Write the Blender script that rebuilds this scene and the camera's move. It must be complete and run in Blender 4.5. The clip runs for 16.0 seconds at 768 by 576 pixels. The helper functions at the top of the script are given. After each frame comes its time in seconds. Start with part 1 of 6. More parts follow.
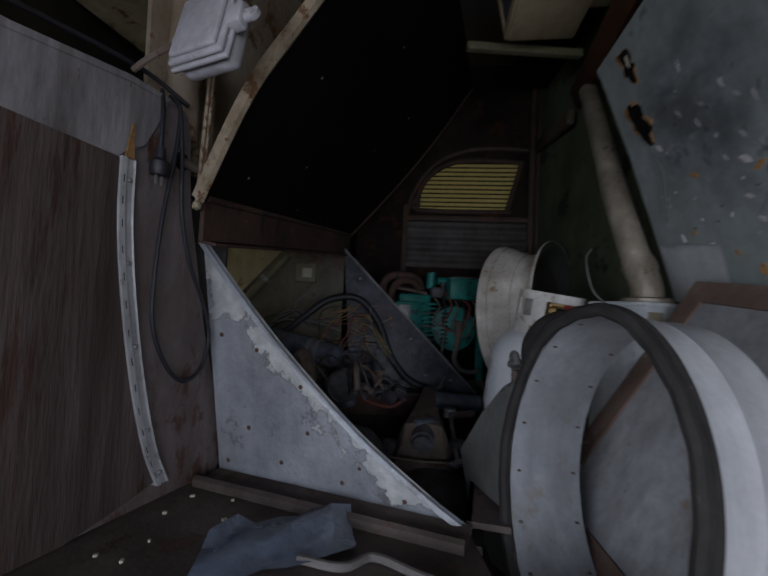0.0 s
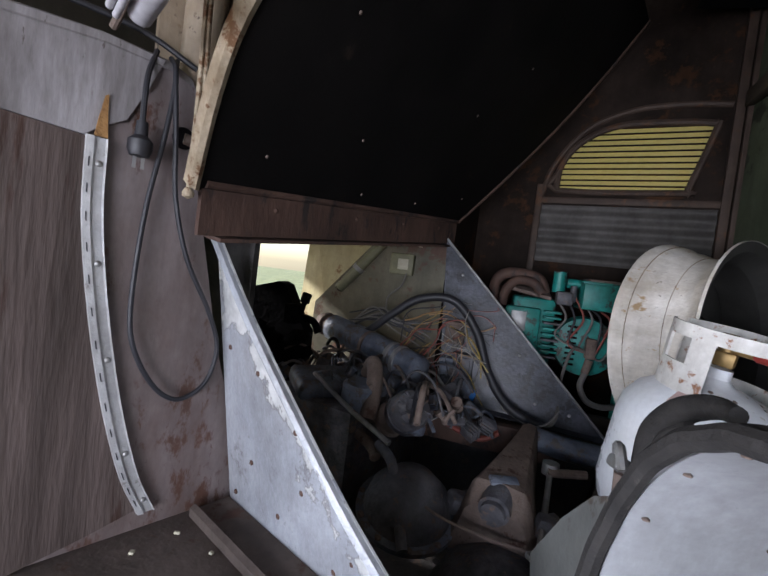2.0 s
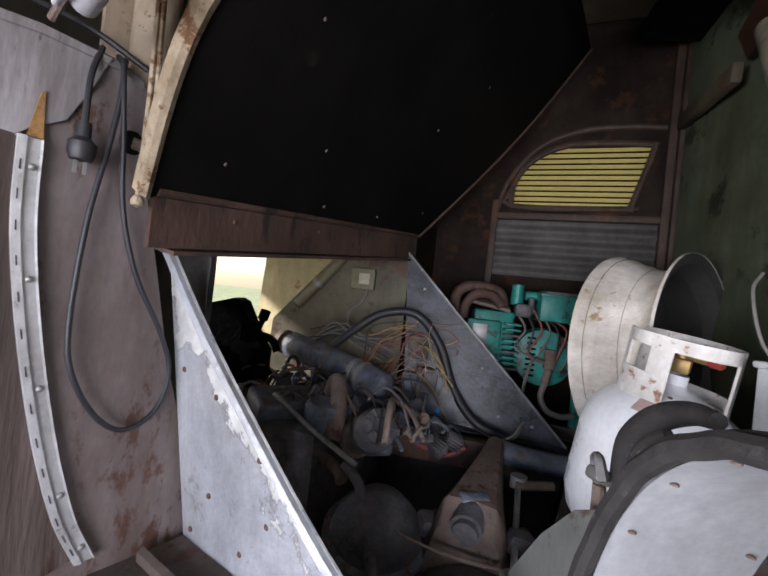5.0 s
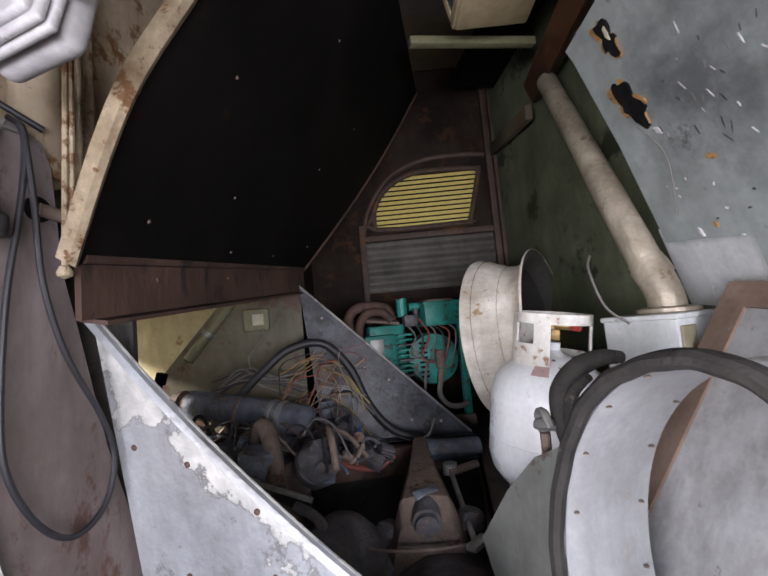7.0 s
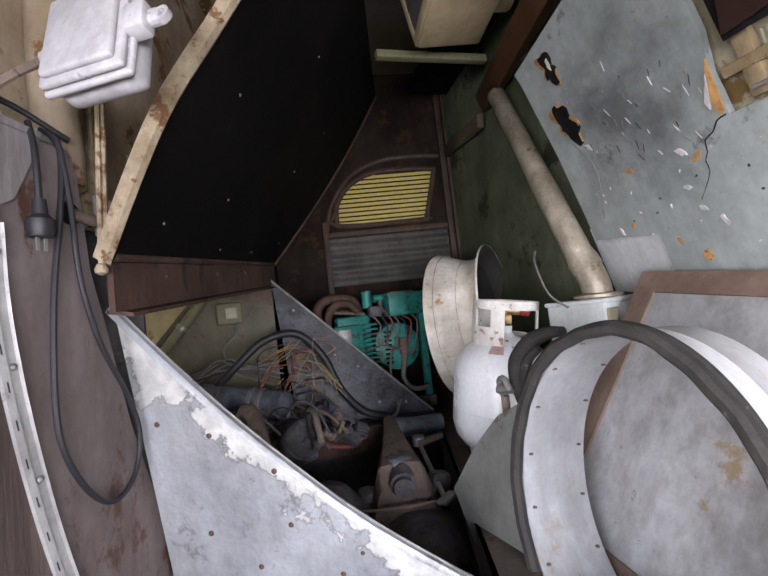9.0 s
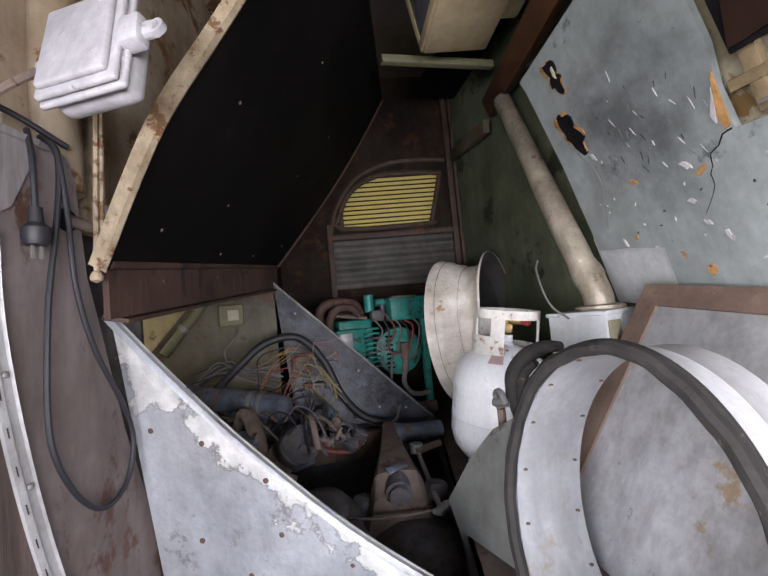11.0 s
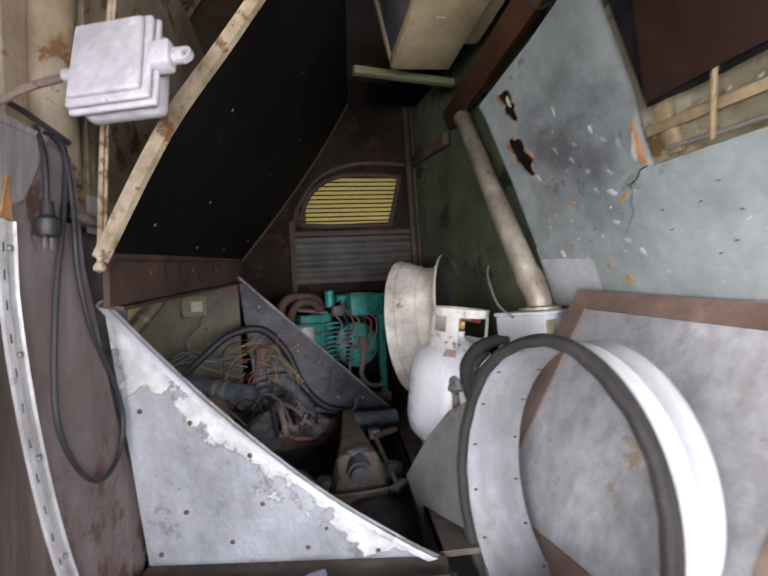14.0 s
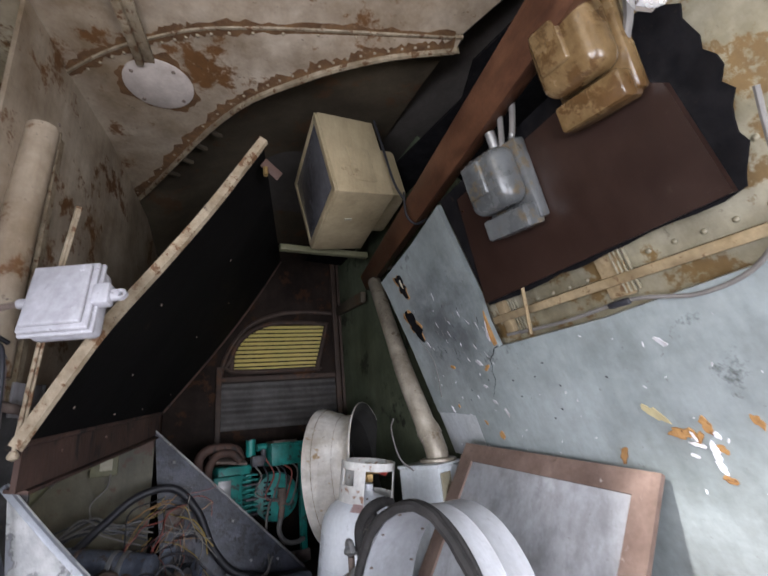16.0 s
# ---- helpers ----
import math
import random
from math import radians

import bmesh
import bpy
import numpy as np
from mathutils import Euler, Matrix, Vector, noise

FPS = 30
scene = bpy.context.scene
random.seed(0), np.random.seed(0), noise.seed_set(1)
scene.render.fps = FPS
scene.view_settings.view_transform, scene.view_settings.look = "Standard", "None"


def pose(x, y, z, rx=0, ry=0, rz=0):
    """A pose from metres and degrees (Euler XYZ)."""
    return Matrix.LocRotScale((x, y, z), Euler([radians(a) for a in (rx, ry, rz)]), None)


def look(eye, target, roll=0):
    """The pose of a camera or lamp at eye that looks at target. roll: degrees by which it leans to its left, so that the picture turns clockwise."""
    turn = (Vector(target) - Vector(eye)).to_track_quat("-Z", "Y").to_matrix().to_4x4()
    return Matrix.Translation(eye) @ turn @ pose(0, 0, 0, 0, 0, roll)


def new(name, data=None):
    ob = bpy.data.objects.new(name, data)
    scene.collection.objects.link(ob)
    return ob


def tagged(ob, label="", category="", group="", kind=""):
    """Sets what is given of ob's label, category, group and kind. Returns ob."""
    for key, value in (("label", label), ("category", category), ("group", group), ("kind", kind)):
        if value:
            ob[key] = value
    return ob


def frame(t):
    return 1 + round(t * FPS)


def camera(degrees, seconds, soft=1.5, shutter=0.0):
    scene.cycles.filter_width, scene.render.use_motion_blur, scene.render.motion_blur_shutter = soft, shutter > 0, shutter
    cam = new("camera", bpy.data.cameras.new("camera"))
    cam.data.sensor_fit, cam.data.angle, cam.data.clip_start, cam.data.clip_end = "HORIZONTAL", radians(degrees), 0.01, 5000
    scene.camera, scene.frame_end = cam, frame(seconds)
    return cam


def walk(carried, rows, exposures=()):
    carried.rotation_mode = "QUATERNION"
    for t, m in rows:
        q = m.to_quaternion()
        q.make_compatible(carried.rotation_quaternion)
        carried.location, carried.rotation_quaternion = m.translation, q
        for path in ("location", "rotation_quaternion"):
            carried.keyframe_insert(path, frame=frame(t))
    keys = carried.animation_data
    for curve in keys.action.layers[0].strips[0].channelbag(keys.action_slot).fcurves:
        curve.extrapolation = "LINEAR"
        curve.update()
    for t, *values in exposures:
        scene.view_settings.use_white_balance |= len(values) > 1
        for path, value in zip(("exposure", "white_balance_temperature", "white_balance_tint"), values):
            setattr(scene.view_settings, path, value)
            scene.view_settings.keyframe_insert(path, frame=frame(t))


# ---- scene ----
LENS = 84.7
cam = camera(LENS, 16.0, 1.6, 0.5)
# seconds, eye, turn
PATH = [
    (0.0, -0.0891, -0.1938, 1.2516, 92.74, -2.84, -7.07),
    (0.5, 0.0161, -0.0862, 1.2924, 89.99, -3.04, 2.57),
    (1.0, 0.0801, -0.0055, 1.3181, 89.61, -4.74, 7.43),
    (1.5, 0.1152, 0.0631, 1.3330, 88.49, -5.75, 12.43),
    (2.0, 0.1233, 0.0973, 1.3509, 87.95, -7.17, 13.82),
    (2.5, 0.1312, 0.1352, 1.3487, 87.29, -7.22, 15.93),
    (3.0, 0.1356, 0.1414, 1.3539, 87.77, -8.32, 16.84),
    (3.5, 0.1375, 0.1267, 1.3592, 88.18, -8.33, 16.06),
    (4.0, 0.1367, 0.1227, 1.3562, 88.50, -8.03, 15.02),
    (6.5, -0.0308, 0.0922, 1.3299, 94.84, 1.92, -8.08),
    (7.0, -0.0733, 0.0517, 1.3307, 95.05, 5.13, -11.93),
    (7.5, -0.1234, 0.0162, 1.3264, 93.49, 3.72, -14.90),
    (8.0, -0.1501, 0.0002, 1.3235, 92.81, 4.91, -17.17),
    (8.5, -0.1700, -0.0371, 1.3172, 92.93, 5.78, -18.74),
    (9.0, -0.1798, -0.0536, 1.3242, 93.52, 6.45, -18.87),
    (11.5, -0.1552, -0.0588, 1.3427, 93.49, 5.07, -17.97),
    (12.0, -0.1584, -0.0671, 1.3427, 93.12, 4.78, -18.59),
    (12.5, -0.1664, -0.0919, 1.3573, 93.79, 5.08, -19.71),
    (13.0, -0.2003, -0.0977, 1.3334, 92.49, 5.33, -18.86),
    (13.5, -0.2334, -0.1001, 1.3261, 91.52, 4.79, -18.99),
    (14.0, -0.2442, -0.1393, 1.3444, 92.56, 3.71, -25.00),
    (14.5, -0.2115, -0.2857, 1.3844, 95.86, 4.14, -27.42),
    (15.0, -0.2365, -0.3781, 1.4028, 99.90, 5.33, -32.44),
    (15.5, -0.2168, -0.4139, 1.4109, 104.82, 4.72, -33.08),
    (16.0, -0.2406, -0.3890, 1.4229, 108.67, 5.34, -32.39),
]
walk(cam, [(t, pose(x, y, z, rx, ry, rz)) for t, x, y, z, rx, ry, rz in PATH],
     [(0.0, -0.98, 6000, 12), (0.6, -0.22, 5900, 10), (1.2, 0.40, 5900, 11), (2.0, 0.95, 6100, 14), (3.0, 1.15, 6100, 14), (4.0, 1.2, 6200, 15), (6.5, 1.22, 6600, 16), (9.0, 1.22, 6600, 16), (14.0, 1.2, 6600, 15), (15.0, 1.2, 6250, 14), (16.0, 0.85, 6200, 14)])

# ---- light: open day outside, coming in through the open end and a side hatch ----
world = bpy.data.worlds.new("sky")
scene.world = world
world.use_nodes = True
wn = world.node_tree.nodes
sky = wn.new("ShaderNodeTexSky")
sky.sky_type, sky.sun_disc = "NISHITA", False
sky.sun_elevation, sky.sun_rotation = radians(27), radians(261)
world.node_tree.links.new(sky.outputs[0], wn["Background"].inputs[0])
wn["Background"].inputs[1].default_value = 0.15

sun = new("sun", bpy.data.lights.new("sun", "SUN"))
sun.data.energy, sun.data.angle, sun.data.color = 5.0, radians(3.0), (1.0, 0.96, 0.90)
sun.matrix_world = look((0, 0, 0), (0.75, 0.12, -0.385))

# daylight of the two open doorways behind the camera: the side door and the end door
side_door = new("side_door_light", bpy.data.lights.new("side_door_light", "AREA"))
side_door.data.shape, side_door.data.size, side_door.data.size_y = "RECTANGLE", 1.4, 0.6
side_door.data.energy, side_door.data.color = 37.0, (0.93, 0.94, 1.0)
side_door.matrix_world = look((-1.27, -0.88, 1.10), (0.75, 0.40, 0.88))
end_door = new("end_door_light", bpy.data.lights.new("end_door_light", "AREA"))
end_door.data.shape, end_door.data.size, end_door.data.size_y = "RECTANGLE", 1.3, 0.6
end_door.data.energy, end_door.data.color = 33.0, (0.93, 0.94, 1.0)
end_door.matrix_world = look((0.15, -1.66, 1.16), (0.0, 1.0, 0.88))

# ---- materials ----
MATS = {}


def mat(name, c1, c2, rough=0.7, metal=0.0, scale=8.0, bump=0.15, c3=None, wear=0.55, fine=90.0, stretch=(1, 1, 1), detail=6.0, spec=0.4, grime=0.5, grain=0.2, specks=0.5, streak=0.3):
    """Two-scale paint or metal: cloudy tone from c1 to c2, patches of c3 past the wear level, fine grain in bump."""
    m = bpy.data.materials.new(name)
    m.use_nodes = True
    nt = m.node_tree
    n, lk = nt.nodes, nt.links
    bs = n["Principled BSDF"]
    co = n.new("ShaderNodeTexCoord")
    mp = n.new("ShaderNodeMapping")
    mp.inputs["Scale"].default_value = stretch
    lk.new(co.outputs["Object"], mp.inputs[0])
    n1 = n.new("ShaderNodeTexNoise")
    n1.inputs["Scale"].default_value, n1.inputs["Detail"].default_value = scale, detail
    n1.inputs["Roughness"].default_value = 0.65
    lk.new(mp.outputs[0], n1.inputs["Vector"])
    r1 = n.new("ShaderNodeValToRGB")
    r1.color_ramp.elements[0].position, r1.color_ramp.elements[1].position = 0.32, 0.68
    r1.color_ramp.elements[0].color, r1.color_ramp.elements[1].color = (*c1, 1), (*c2, 1)
    lk.new(n1.outputs[0], r1.inputs[0])
    n2 = n.new("ShaderNodeTexNoise")
    n2.inputs["Scale"].default_value, n2.inputs["Detail"].default_value = fine, 3.0
    lk.new(mp.outputs[0], n2.inputs["Vector"])
    last = r1.outputs[0]
    if c3:
        n3 = n.new("ShaderNodeTexNoise")
        n3.inputs["Scale"].default_value, n3.inputs["Detail"].default_value = scale * 1.7, 9.0
        n3.inputs["Roughness"].default_value = 0.72
        sh = n.new("ShaderNodeVectorMath")
        sh.inputs[1].default_value = (3.1, 7.7, 1.9)
        lk.new(mp.outputs[0], sh.inputs[0])
        lk.new(sh.outputs[0], n3.inputs["Vector"])
        r3 = n.new("ShaderNodeValToRGB")
        r3.color_ramp.elements[0].position, r3.color_ramp.elements[1].position = wear, wear + 0.05
        lk.new(n3.outputs[0], r3.inputs[0])
        mx = n.new("ShaderNodeMixRGB")
        mx.inputs[2].default_value = (*c3, 1)
        lk.new(r3.outputs[0], mx.inputs[0])
        lk.new(last, mx.inputs[1])
        last = mx.outputs[0]
    def layer(tex_scale, vec, lo, hi, dark, amount, blend, colour=None):
        """Darkens by a noise between two levels, or mixes a colour in where the noise is high."""
        nz = n.new("ShaderNodeTexNoise")
        nz.inputs["Scale"].default_value, nz.inputs["Detail"].default_value = tex_scale, 8.0
        nz.inputs["Roughness"].default_value = 0.7
        lk.new(vec, nz.inputs["Vector"])
        rp = n.new("ShaderNodeValToRGB")
        rp.color_ramp.elements[0].position, rp.color_ramp.elements[1].position = lo, hi
        rp.color_ramp.elements[0].color = (dark, dark * 0.95, dark * 0.9, 1)
        lk.new(nz.outputs[0], rp.inputs[0])
        mix = n.new("ShaderNodeMixRGB")
        if colour is None:
            mix.blend_type = "MULTIPLY"
            mix.inputs[0].default_value = amount
            lk.new(last, mix.inputs[1])
            lk.new(rp.outputs[0], mix.inputs[2])
        else:
            sc = n.new("ShaderNodeMath")
            sc.operation = "MULTIPLY"
            sc.inputs[1].default_value = amount
            lk.new(rp.outputs[0], sc.inputs[0])
            lk.new(sc.outputs[0], mix.inputs[0])
            lk.new(last, mix.inputs[1])
            mix.inputs[2].default_value = (*colour, 1)
        return mix.outputs[0]

    off = n.new("ShaderNodeVectorMath")
    off.inputs[1].default_value = (11.3, 4.1, 8.7)
    lk.new(mp.outputs[0], off.inputs[0])
    last = layer(scale * 0.55, off.outputs[0], 0.36, 0.60, 0.42, grime, "MULTIPLY")
    ms = n.new("ShaderNodeMapping")
    ms.inputs["Scale"].default_value = (1.0, 1.0, 0.12)
    lk.new(co.outputs["Object"], ms.inputs[0])
    last = layer(22.0, ms.outputs[0], 0.40, 0.58, 0.5, streak, "MULTIPLY")
    last = layer(38.0, off.outputs[0], 0.64, 0.70, 0.0, specks, "MIX", (0.055, 0.038, 0.028))
    g = n.new("ShaderNodeMixRGB")
    g.blend_type = "MULTIPLY"
    g.inputs[0].default_value = grain
    lk.new(last, g.inputs[1])
    lk.new(n2.outputs[0], g.inputs[2])
    lk.new(g.outputs[0], bs.inputs["Base Color"])
    rr = n.new("ShaderNodeMapRange")
    rr.inputs[3].default_value, rr.inputs[4].default_value = max(0.05, rough - 0.15), min(1.0, rough + 0.15)
    lk.new(n1.outputs[0], rr.inputs[0])
    lk.new(rr.outputs[0], bs.inputs["Roughness"])
    bs.inputs["Metallic"].default_value = metal
    bs.inputs["Specular IOR Level"].default_value = spec
    bp = n.new("ShaderNodeBump")
    bp.inputs["Strength"].default_value, bp.inputs["Distance"].default_value = bump, 0.004
    ad = n.new("ShaderNodeMath")
    lk.new(n1.outputs[0], ad.inputs[0])
    lk.new(n2.outputs[0], ad.inputs[1])
    lk.new(ad.outputs[0], bp.inputs["Height"])
    lk.new(bp.outputs[0], bs.inputs["Normal"])
    MATS[name] = m
    return m


def plain(name, c, rough=0.5, metal=0.0):
    return mat(name, tuple(0.85 * v for v in c), tuple(min(1, 1.15 * v) for v in c), rough, metal, 25.0, 0.08, grime=0.35, specks=0.2, streak=0.1)


PLY = mat("weathered_plywood", (0.054, 0.037, 0.030), (0.125, 0.093, 0.084), 0.75, scale=4.0, bump=0.5, c3=(0.062, 0.032, 0.023), wear=0.57, stretch=(2.6, 2.6, 0.32), fine=45, grime=0.55, streak=0.6)
LEFT_METAL = mat("worn_lilac_grey_paint", (0.130, 0.094, 0.085), (0.26, 0.225, 0.228), 0.5, scale=6.0, bump=0.2, c3=(0.098, 0.050, 0.036), wear=0.53, stretch=(1, 1, 0.5), grime=0.6, streak=0.3, specks=0.6)
BAND = mat("cracked_pale_grey_paint", (0.22, 0.205, 0.21), (0.37, 0.355, 0.37), 0.6, scale=5.0, bump=0.12, c3=(0.15, 0.115, 0.10), wear=0.62, stretch=(2.6, 2.6, 0.7), grime=0.55, specks=0.9, streak=0.75)
WHITE_FLAKE = mat("flaking_white_paint", (0.56, 0.56, 0.60), (0.72, 0.71, 0.74), 0.6, scale=5.0, bump=0.35, c3=(0.34, 0.31, 0.30), wear=0.58, stretch=(1.6, 1.6, 0.3), streak=0.6)
PAN = mat("flaked_pale_plate", (0.27, 0.29, 0.325), (0.42, 0.44, 0.475), 0.33, scale=5.5, bump=0.5, c3=(0.20, 0.205, 0.215), wear=0.585, grime=0.7, specks=0.8, spec=0.6)
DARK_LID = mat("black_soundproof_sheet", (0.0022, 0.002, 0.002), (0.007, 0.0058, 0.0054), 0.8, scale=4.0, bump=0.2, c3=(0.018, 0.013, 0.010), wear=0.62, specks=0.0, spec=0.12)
RUST_EDGE = mat("rusty_cream_edge", (0.20, 0.145, 0.085), (0.42, 0.35, 0.25), 0.7, scale=20.0, bump=0.5, c3=(0.14, 0.068, 0.028), wear=0.54, grime=0.6, specks=0.9)
RUST_BEAM = mat("rusty_primer_beam", (0.055, 0.030, 0.023), (0.115, 0.064, 0.047), 0.75, scale=9.0, bump=0.4, c3=(0.03, 0.022, 0.02), wear=0.54, grime=0.7, stretch=(1, 1, 0.4))
FAR_PLATE = mat("dirty_blue_grey_plate", (0.022, 0.024, 0.033), (0.12, 0.126, 0.158), 0.4, scale=13.0, bump=0.3, c3=(0.03, 0.03, 0.035), wear=0.54, grime=0.7)
BACK_BROWN = mat("brown_painted_steel", (0.012, 0.008, 0.006), (0.036, 0.025, 0.020), 0.75, scale=5.0, bump=0.2, c3=(0.055, 0.026, 0.013), wear=0.55, grime=0.6, spec=0.1)
CORR = mat("grey_corrugated_sheet", (0.06, 0.056, 0.053), (0.13, 0.122, 0.115), 0.6, scale=6.0, c3=(0.45, 0.44, 0.42), wear=0.68, spec=0.2)
BOARD = mat("grey_painted_board", (0.20, 0.23, 0.23), (0.345, 0.385, 0.39), 0.34, scale=2.6, bump=0.3, c3=(0.10, 0.11, 0.11), wear=0.61, spec=0.5, fine=50, grime=0.75, specks=0.5, streak=0.25)
GREEN_SHEET = mat("green_grey_sheet", (0.060, 0.075, 0.045), (0.155, 0.178, 0.118), 0.6, scale=2.4, bump=0.15, c3=(0.04, 0.043, 0.030), wear=0.56, grime=0.75, spec=0.15)
RAW_WOOD = mat("torn_raw_wood", (0.24, 0.12, 0.040), (0.44, 0.25, 0.095), 0.85, scale=30.0, bump=0.6, c3=(0.14, 0.065, 0.025), wear=0.57)
DECK = mat("dusty_brown_deck", (0.062, 0.047, 0.040), (0.145, 0.113, 0.098), 0.8, scale=7.0, bump=0.3, c3=(0.08, 0.042, 0.03), wear=0.58, grime=0.6)
WELL = mat("oily_black_steel", (0.025, 0.024, 0.026), (0.085, 0.080, 0.080), 0.55, scale=9.0, bump=0.6, c3=(0.11, 0.082, 0.063), wear=0.58)
OILY = mat("dusty_oily_iron", (0.035, 0.035, 0.042), (0.15, 0.147, 0.162), 0.55, scale=18.0, bump=0.8, c3=(0.15, 0.105, 0.08), wear=0.56)
BLUE_IRON = mat("blue_painted_iron", (0.065, 0.08, 0.115), (0.20, 0.225, 0.28), 0.55, scale=14.0, bump=0.5, c3=(0.11, 0.092, 0.08), wear=0.52)
RUST_IRON = mat("dusty_rusted_iron", (0.11, 0.08, 0.066), (0.25, 0.19, 0.16), 0.8, scale=12.0, bump=0.6, c3=(0.08, 0.04, 0.028), wear=0.58)
TEAL = mat("teal_engine_enamel", (0.010, 0.19, 0.165), (0.022, 0.31, 0.265), 0.45, scale=12.0, bump=0.15, c3=(0.045, 0.048, 0.040), wear=0.555, grime=0.85)
STEEL = mat("dull_steel", (0.30, 0.30, 0.30), (0.46, 0.46, 0.46), 0.45, 0.6, scale=16.0, c3=(0.20, 0.13, 0.09), wear=0.62)
ALU = mat("scuffed_aluminium", (0.50, 0.50, 0.51), (0.66, 0.66, 0.67), 0.5, 0.35, scale=14.0, bump=0.3, c3=(0.36, 0.34, 0.33), wear=0.62)
RIM = mat("weathered_white_rim", (0.58, 0.53, 0.45), (0.82, 0.79, 0.74), 0.55, scale=7.0, bump=0.25, c3=(0.44, 0.31, 0.17), wear=0.60, stretch=(1.2, 1.2, 2.0), grime=0.5, specks=0.8)
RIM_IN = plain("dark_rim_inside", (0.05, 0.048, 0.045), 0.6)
BOTTLE = mat("white_bottle_enamel", (0.78, 0.81, 0.85), (0.86, 0.88, 0.91), 0.3, scale=4.0, bump=0.05, c3=(0.62, 0.58, 0.52), wear=0.70, grime=0.2, specks=0.35, streak=0.1)
COLLAR = mat("chipped_white_collar", (0.66, 0.64, 0.60), (0.78, 0.77, 0.74), 0.5, scale=15.0, bump=0.2, c3=(0.32, 0.14, 0.06), wear=0.57)
SKIRT = mat("grimy_green_grey_sheet", (0.10, 0.105, 0.10), (0.20, 0.208, 0.198), 0.5, scale=6.0, bump=0.2, c3=(0.075, 0.058, 0.046), wear=0.58)
RING_OUT = mat("white_ring_paint", (0.54, 0.55, 0.57), (0.66, 0.67, 0.69), 0.4, scale=4.0, c3=(0.60, 0.60, 0.61), wear=0.62, grime=0.25, specks=0.3)
RING_IN = mat("pale_grey_lining", (0.31, 0.325, 0.345), (0.46, 0.475, 0.50), 0.38, scale=4.0, c3=(0.36, 0.34, 0.31), wear=0.60, grime=0.65)
RUBBER = mat("cracked_black_rubber", (0.013, 0.012, 0.012), (0.036, 0.033, 0.031), 0.8, scale=22.0, bump=0.6, c3=(0.11, 0.10, 0.085), wear=0.61)
CABLE = plain("black_cable", (0.022, 0.022, 0.027), 0.5)
CABLE_GREY = plain("grey_cable", (0.16, 0.15, 0.14), 0.6)
PIPE = mat("silvery_flue_pipe", (0.24, 0.205, 0.155), (0.44, 0.395, 0.32), 0.4, 0.3, scale=9.0, bump=0.35, c3=(0.17, 0.13, 0.085), wear=0.57, grime=0.75)
BOX_GREY = mat("blue_grey_box_paint", (0.50, 0.53, 0.55), (0.63, 0.66, 0.68), 0.45, scale=6.0, c3=(0.35, 0.36, 0.36), wear=0.66)
OLD_WOOD = mat("grey_yellow_old_wood", (0.20, 0.145, 0.075), (0.36, 0.28, 0.165), 0.85, scale=14.0, bump=0.4, c3=(0.14, 0.08, 0.035), wear=0.58)
FRAME_WOOD = mat("brown_frame_wood", (0.115, 0.074, 0.056), (0.225, 0.158, 0.128), 0.75, scale=8.0, bump=0.3, c3=(0.42, 0.38, 0.35), wear=0.63)
FRAME_SHEET = mat("scuffed_grey_sheet", (0.30, 0.31, 0.33), (0.48, 0.49, 0.51), 0.42, scale=3.0, bump=0.15, c3=(0.30, 0.23, 0.15), wear=0.62, grime=0.75, streak=0.5)
BEAM_WOOD = mat("red_brown_timber", (0.055, 0.022, 0.012), (0.125, 0.055, 0.028), 0.45, scale=6.0, bump=0.25, stretch=(4, 0.6, 4))
BROWN_PANEL = mat("dark_brown_board", (0.018, 0.009, 0.007), (0.036, 0.020, 0.015), 0.3, scale=3.0, bump=0.08, c3=(0.075, 0.052, 0.042), wear=0.67)
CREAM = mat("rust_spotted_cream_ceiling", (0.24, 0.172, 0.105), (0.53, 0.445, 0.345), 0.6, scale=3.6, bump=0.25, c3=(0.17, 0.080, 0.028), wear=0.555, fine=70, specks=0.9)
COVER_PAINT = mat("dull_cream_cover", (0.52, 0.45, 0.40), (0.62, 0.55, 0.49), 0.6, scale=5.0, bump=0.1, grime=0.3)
# darker olive version of the cream: the dome recess's shade is in the colour
CREAM_SHADED = mat("olive_shaded_cream", (0.050, 0.039, 0.025), (0.115, 0.092, 0.060), 0.65, scale=3.0, bump=0.2, c3=(0.10, 0.055, 0.028), wear=0.57, grime=0.7)
YELLOW_PANEL = mat("faded_yellow_panel", (0.42, 0.36, 0.19), (0.60, 0.53, 0.33), 0.65, scale=4.0, c3=(0.28, 0.17, 0.08), wear=0.6)
BEIGE = mat("beige_case_plastic", (0.38, 0.305, 0.185), (0.47, 0.385, 0.245), 0.45, scale=4.0, bump=0.06, c3=(0.28, 0.215, 0.13), wear=0.64, grime=0.5)
SCREEN = plain("dark_grey_glass", (0.10, 0.10, 0.11), 0.2)
CAST = mat("cast_grey_alloy", (0.40, 0.395, 0.42), (0.57, 0.56, 0.595), 0.5, 0.1, scale=16.0, bump=0.2, c3=(0.85, 0.85, 0.86), wear=0.62)
RUST_STAIN = mat("orange_brown_rust_stain", (0.10, 0.050, 0.022), (0.21, 0.115, 0.050), 0.8, scale=24.0, bump=0.3, c3=(0.28, 0.20, 0.13), wear=0.60)
